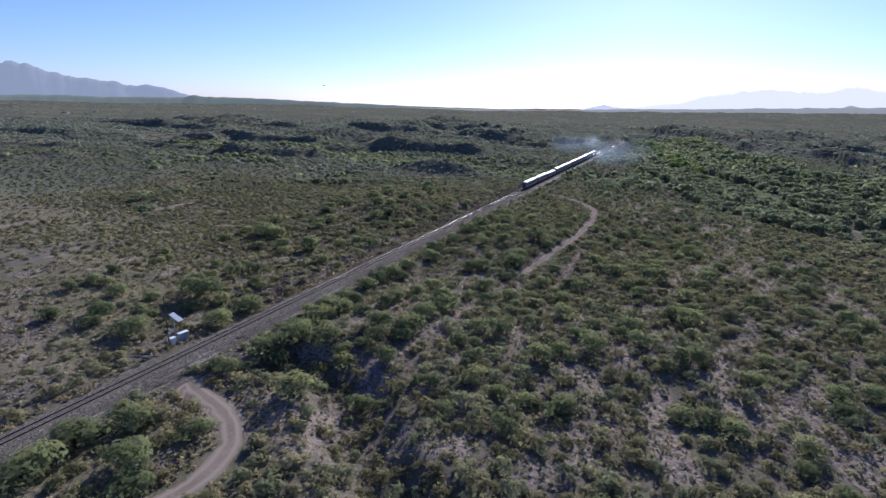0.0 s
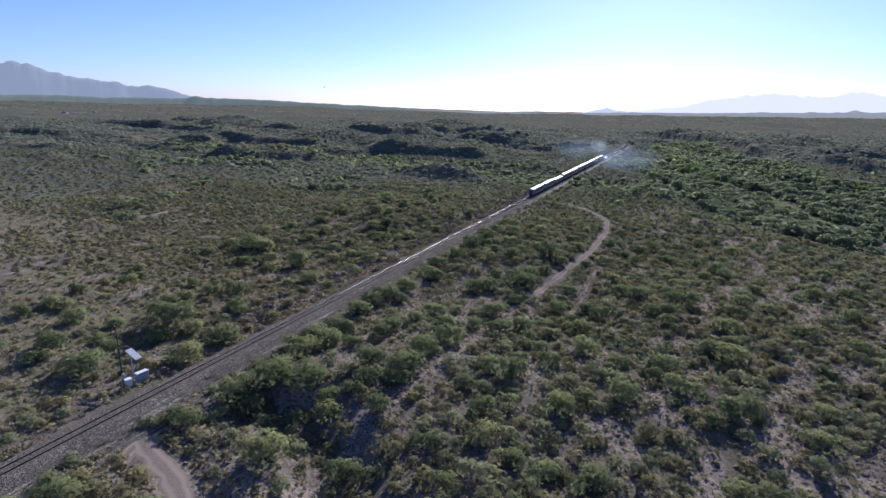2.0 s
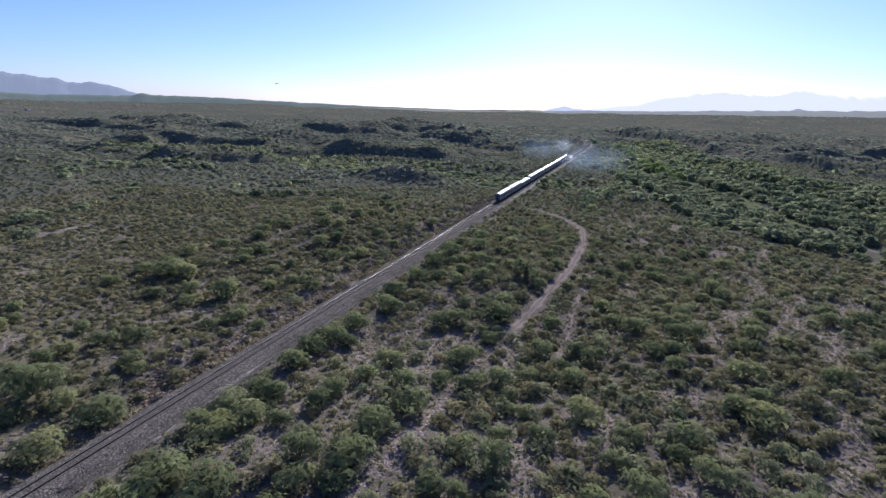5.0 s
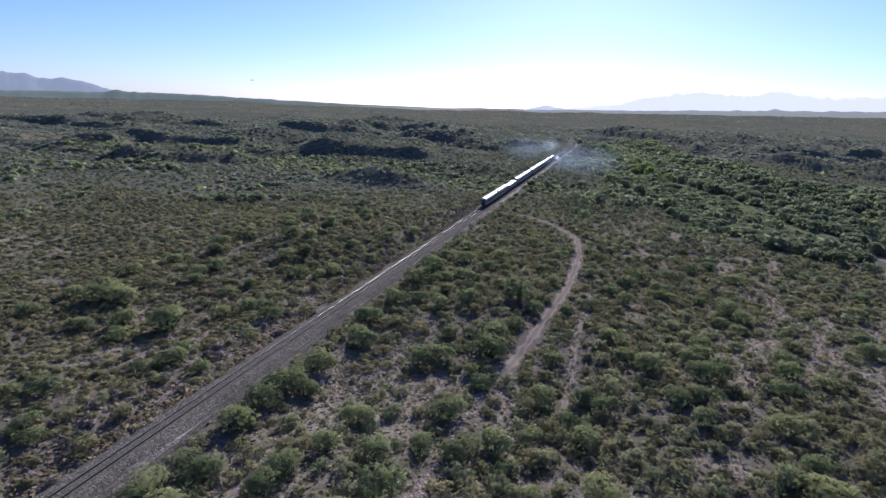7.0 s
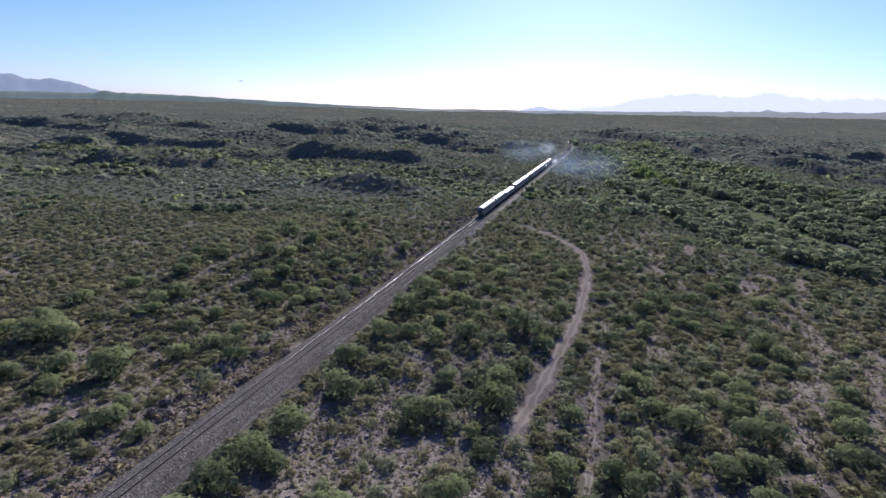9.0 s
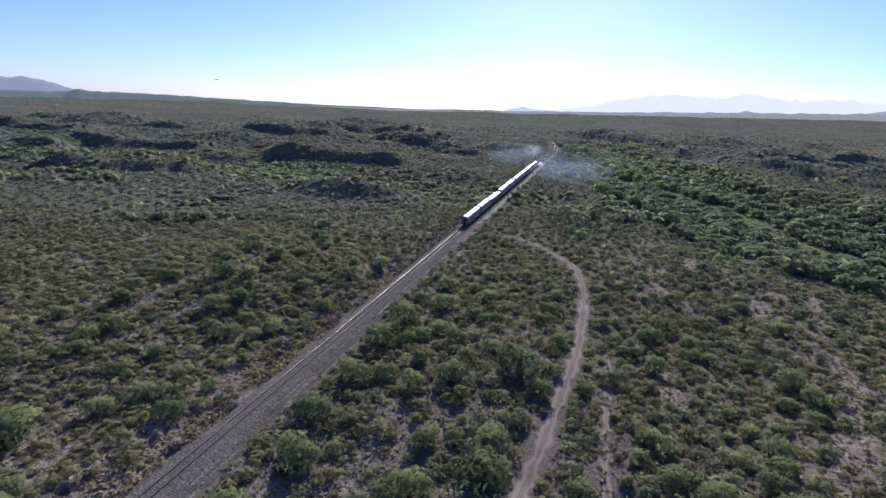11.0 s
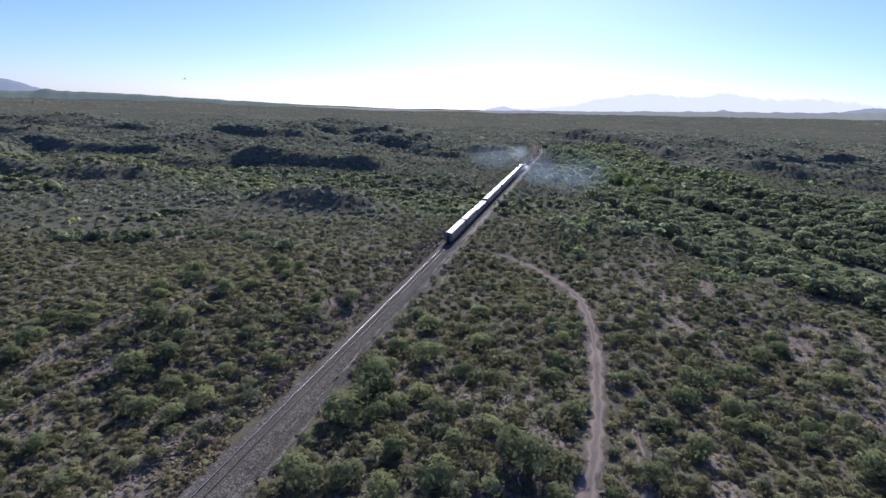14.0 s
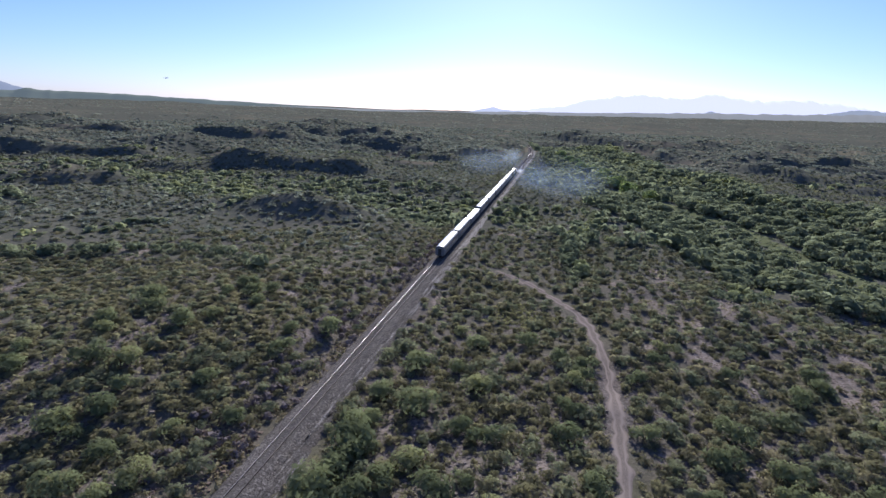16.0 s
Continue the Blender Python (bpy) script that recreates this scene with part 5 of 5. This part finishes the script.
def cabinet(name, x, y, w, d, h, material, label, turn=0):
    m = empty(name, pose(x, y, land(x, y) - 0.05, 0, 0, turn), label, "cabinet", "signal cabinets")
    part("plinth", box(bmesh.new(), -d / 2 - 0.08, d / 2 + 0.08, -w / 2 - 0.08, w / 2 + 0.08, 0, 0.22, 0.02), GALVM, m)
    part("body", box(bmesh.new(), -d / 2, d / 2, -w / 2, w / 2, 0.22, h, 0.03), material, m)
    part("lid", box(bmesh.new(), -d / 2 - 0.07, d / 2 + 0.07, -w / 2 - 0.07, w / 2 + 0.07, h, h + 0.09, 0.03), WHITEM, m, "white overhanging lid")
    n = 2 if w > 1.3 else 1
    for k in range(n):
        a = -w / 2 + 0.05 + k * (w - 0.1) / n
        p = part("door", box(bmesh.new(), d / 2, d / 2 + 0.03, a, a + (w - 0.1) / n - 0.03, 0.32, h - 0.1, 0.01), material, m)
        part("handle", box(bmesh.new(), d / 2 + 0.03, d / 2 + 0.07, a + 0.1, a + 0.14, h * 0.5, h * 0.5 + 0.22, 0.008), DARKM, p)
    return m


cabinet("signal_cabinet", -92.9, 69.5, 2.1, 0.9, 1.75, GALVM, "wide blue-grey steel signal cabinet beside the railway", -6)
cabinet("battery_cabinet", -92.9, 66.9, 1.05, 0.8, 1.55, WHITEM, "small white steel battery cabinet beside the mast", -6)

# ---- far things ----


def cottage(x, y, w, d, h, turn):
    t = empty("house", pose(x, y, land(x, y) - 0.3, 0, 0, turn), "small white house far off in the scrub", "house", "far houses")
    part("wall", box(bmesh.new(), -w / 2, w / 2, -d / 2, d / 2, 0, h, 0.05), WHITEM, t)
    part("roof", prism(bmesh.new(), [(-w / 2 - 0.4, h - 0.05), (0, h + 1.6), (w / 2 + 0.4, h - 0.05)], -d / 2 - 0.4, d / 2 + 0.4), ROCK, t)
    part("door", box(bmesh.new(), -0.5, 0.5, -d / 2 - 0.03, -d / 2 + 0.02, 0, 2.1), WOOD, t)
    for k in (-1, 1):
        part("window", box(bmesh.new(), k * w * 0.3 - 0.7, k * w * 0.3 + 0.7, -d / 2 - 0.03, -d / 2 + 0.02, 1.0, 2.2), PANE, t)


for az, dist, w, turn in ((-59.6, 1900, 16, 20), (-59.1, 1930, 12, -30), (-57.4, 1900, 12, 10), (-47.3, 1500, 9, 35), (-64.3, 1250, 10, 0)):
    cottage(-8 + dist * math.sin(radians(az)), 14 + dist * math.cos(radians(az)), w, 8, 3.2, turn)

plane = empty("light_aircraft", pose(-28 - 950 * math.sin(radians(38)), 66 + 950 * math.cos(radians(38)), 73, 0, 0, 70), "small dark aircraft low over the plain", "aircraft")
bm = bmesh.new()
tube(bm, (0, -3.2, 0), (0, 1.2, 0), 0.15, 0.55, 10)
tube(bm, (0, 1.2, 0), (0, 2.6, -0.1), 0.55, 0.25, 10)
part("fuselage", bm, LOCOM, plane)
for sx in (-1, 1):
    part("wing", prism(bmesh.new(), [(min(0, sx * 4.6), 0.5), (max(0, sx * 4.6), 0.5), (max(0, sx * 4.6), 0.62), (min(0, sx * 4.6), 0.62)], 0.1, 1.3), LOCOM, plane)
part("tailplane", box(bmesh.new(), -1.5, 1.5, -3.3, -2.6, 0.0, 0.08), LOCOM, plane)
part("fin", box(bmesh.new(), -0.05, 0.05, -3.4, -2.5, 0.0, 1.3), LOCOM, plane)

# ---- smoke of the locomotives ----


def smoke_material(name, colour, thick, clear=0.1):
    m, n, l, b = mat(name)
    n.remove(b)
    tc = n.new("ShaderNodeTexCoord").outputs["Object"]
    sep = n.new("ShaderNodeSeparateXYZ")
    l.new(tc, sep.inputs[0])
    com = n.new("ShaderNodeCombineXYZ")
    l.new(sep.outputs["X"], com.inputs["X"]), l.new(sep.outputs["Z"], com.inputs["Z"])
    ln = n.new("ShaderNodeVectorMath")
    ln.operation = "LENGTH"
    l.new(com.outputs[0], ln.inputs[0])
    r = n.new("ShaderNodeMapRange")
    r.interpolation_type = "SMOOTHERSTEP"
    r.inputs["From Min"].default_value, r.inputs["From Max"].default_value, r.inputs["To Min"].default_value, r.inputs["To Max"].default_value = 0.0, 0.97, 1.0, 0.0
    l.new(ln.outputs["Value"], r.inputs["Value"])
    w = ramp(n, l, noise_tex(n, l, tc, 1.1, 2.0, 0.45), clear, 0.75)
    mul = n.new("ShaderNodeMath")
    mul.operation = "MULTIPLY"
    l.new(r.outputs[0], mul.inputs[0]), l.new(w, mul.inputs[1])
    mu2 = n.new("ShaderNodeMath")
    mu2.operation = "MULTIPLY"
    mu2.inputs[1].default_value = thick
    l.new(mul.outputs[0], mu2.inputs[0])
    d, t, s, tr, o = n.new("ShaderNodeBsdfDiffuse"), n.new("ShaderNodeBsdfTranslucent"), n.new("ShaderNodeMixShader"), n.new("ShaderNodeBsdfTransparent"), n.new("ShaderNodeMixShader")
    for q in (d, t):
        q.inputs["Color"].default_value = rgb(colour)
    s.inputs[0].default_value = 0.5
    l.new(d.outputs[0], s.inputs[1]), l.new(t.outputs[0], s.inputs[2])
    l.new(mu2.outputs[0], o.inputs[0]), l.new(tr.outputs[0], o.inputs[1]), l.new(s.outputs[0], o.inputs[2])
    l.new(o.outputs[0], n["Material Output"].inputs["Surface"])
    return m


SMOKE_THICK = smoke_material("white_smoke", (0.74, 0.86, 0.98), 0.34)
SMOKE_STEAM = smoke_material("white_steam", (0.92, 0.95, 0.98), 0.9)
SMOKE_THIN = smoke_material("thin_blue_smoke", (0.52, 0.68, 0.92), 0.14, -0.4)
SMOKE_VEIL = smoke_material("thin_drifting_haze", (0.55, 0.68, 0.88), 0.15, -0.9)
smoke = empty("smoke_plume", pose(-86, 534, 6), "drifting pale blue-white exhaust smoke over the locomotives", "smoke", kind="stuff")
for sx, sy, sz, rx, ry, rz, m in ((40, -78, 12, 34, 60, 18, SMOKE_VEIL), (-1, 10, 9, 12, 7, 9.5, SMOKE_THICK), (-17, -8, 7, 30, 14, 14, SMOKE_THIN), (17, -30, 2, 23, 20, 17, SMOKE_THIN), (4.6, 20, -2.8, 3.8, 4.2, 3.2, SMOKE_STEAM)):
    bm = bmesh.new()
    bmesh.ops.create_icosphere(bm, subdivisions=4, radius=1.0)
    bmesh.ops.delete(bm, geom=[v for v in bm.verts if v.co.y > 0.25], context="VERTS")
    p = part("puff", bm, m, smoke)
    p.matrix_basis = Matrix.Translation((sx, sy, sz)) @ Matrix.Diagonal((rx, ry, rz, 1))
    for f in p.data.polygons:
        f.use_smooth = True

# ---- sleepers of the railway ----
sleeper = box(bmesh.new(), -1.3, 1.3, -0.115, 0.115, -0.33, -0.145, 0.015)
sleeper_mesh = bpy.data.meshes.new("sleeper")
sleeper.to_mesh(sleeper_mesh)
sleeper.free()
sleeper_mesh.materials.append(TIE)
r = random.Random(5)
for k in range(300):
    ob = new("sleeper", sleeper_mesh)
    ob.parent = railway
    ob.matrix_basis = pose(-86 + r.uniform(-0.06, 0.06), 30 + 0.56 * k, r.uniform(-0.012, 0.0), 0, 0, r.uniform(-1.2, 1.2))
quad = np.array([v.co[:] for v in sleeper_mesh.vertices], np.float32)
face = np.array([[list(p.vertices)[i] for i in (0, 1, 2, 3)] for p in sleeper_mesh.polygons if len(p.vertices) == 4], np.int64)
ys = np.concatenate([np.arange(-20, 29.9, 0.56), np.arange(30 + 0.56 * 300, 900, 0.56)])
V = quad[None] + np.stack([track_x(ys), ys, ys * 0], 1)[:, None, :]
F = face[None] + (np.arange(len(ys)) * len(quad))[:, None, None]
rest = mesh_object("sleepers_further_on", V.reshape(-1, 3), F.reshape(-1, 4), TIE)
rest.parent = railway
rest["kind"] = "stuff"
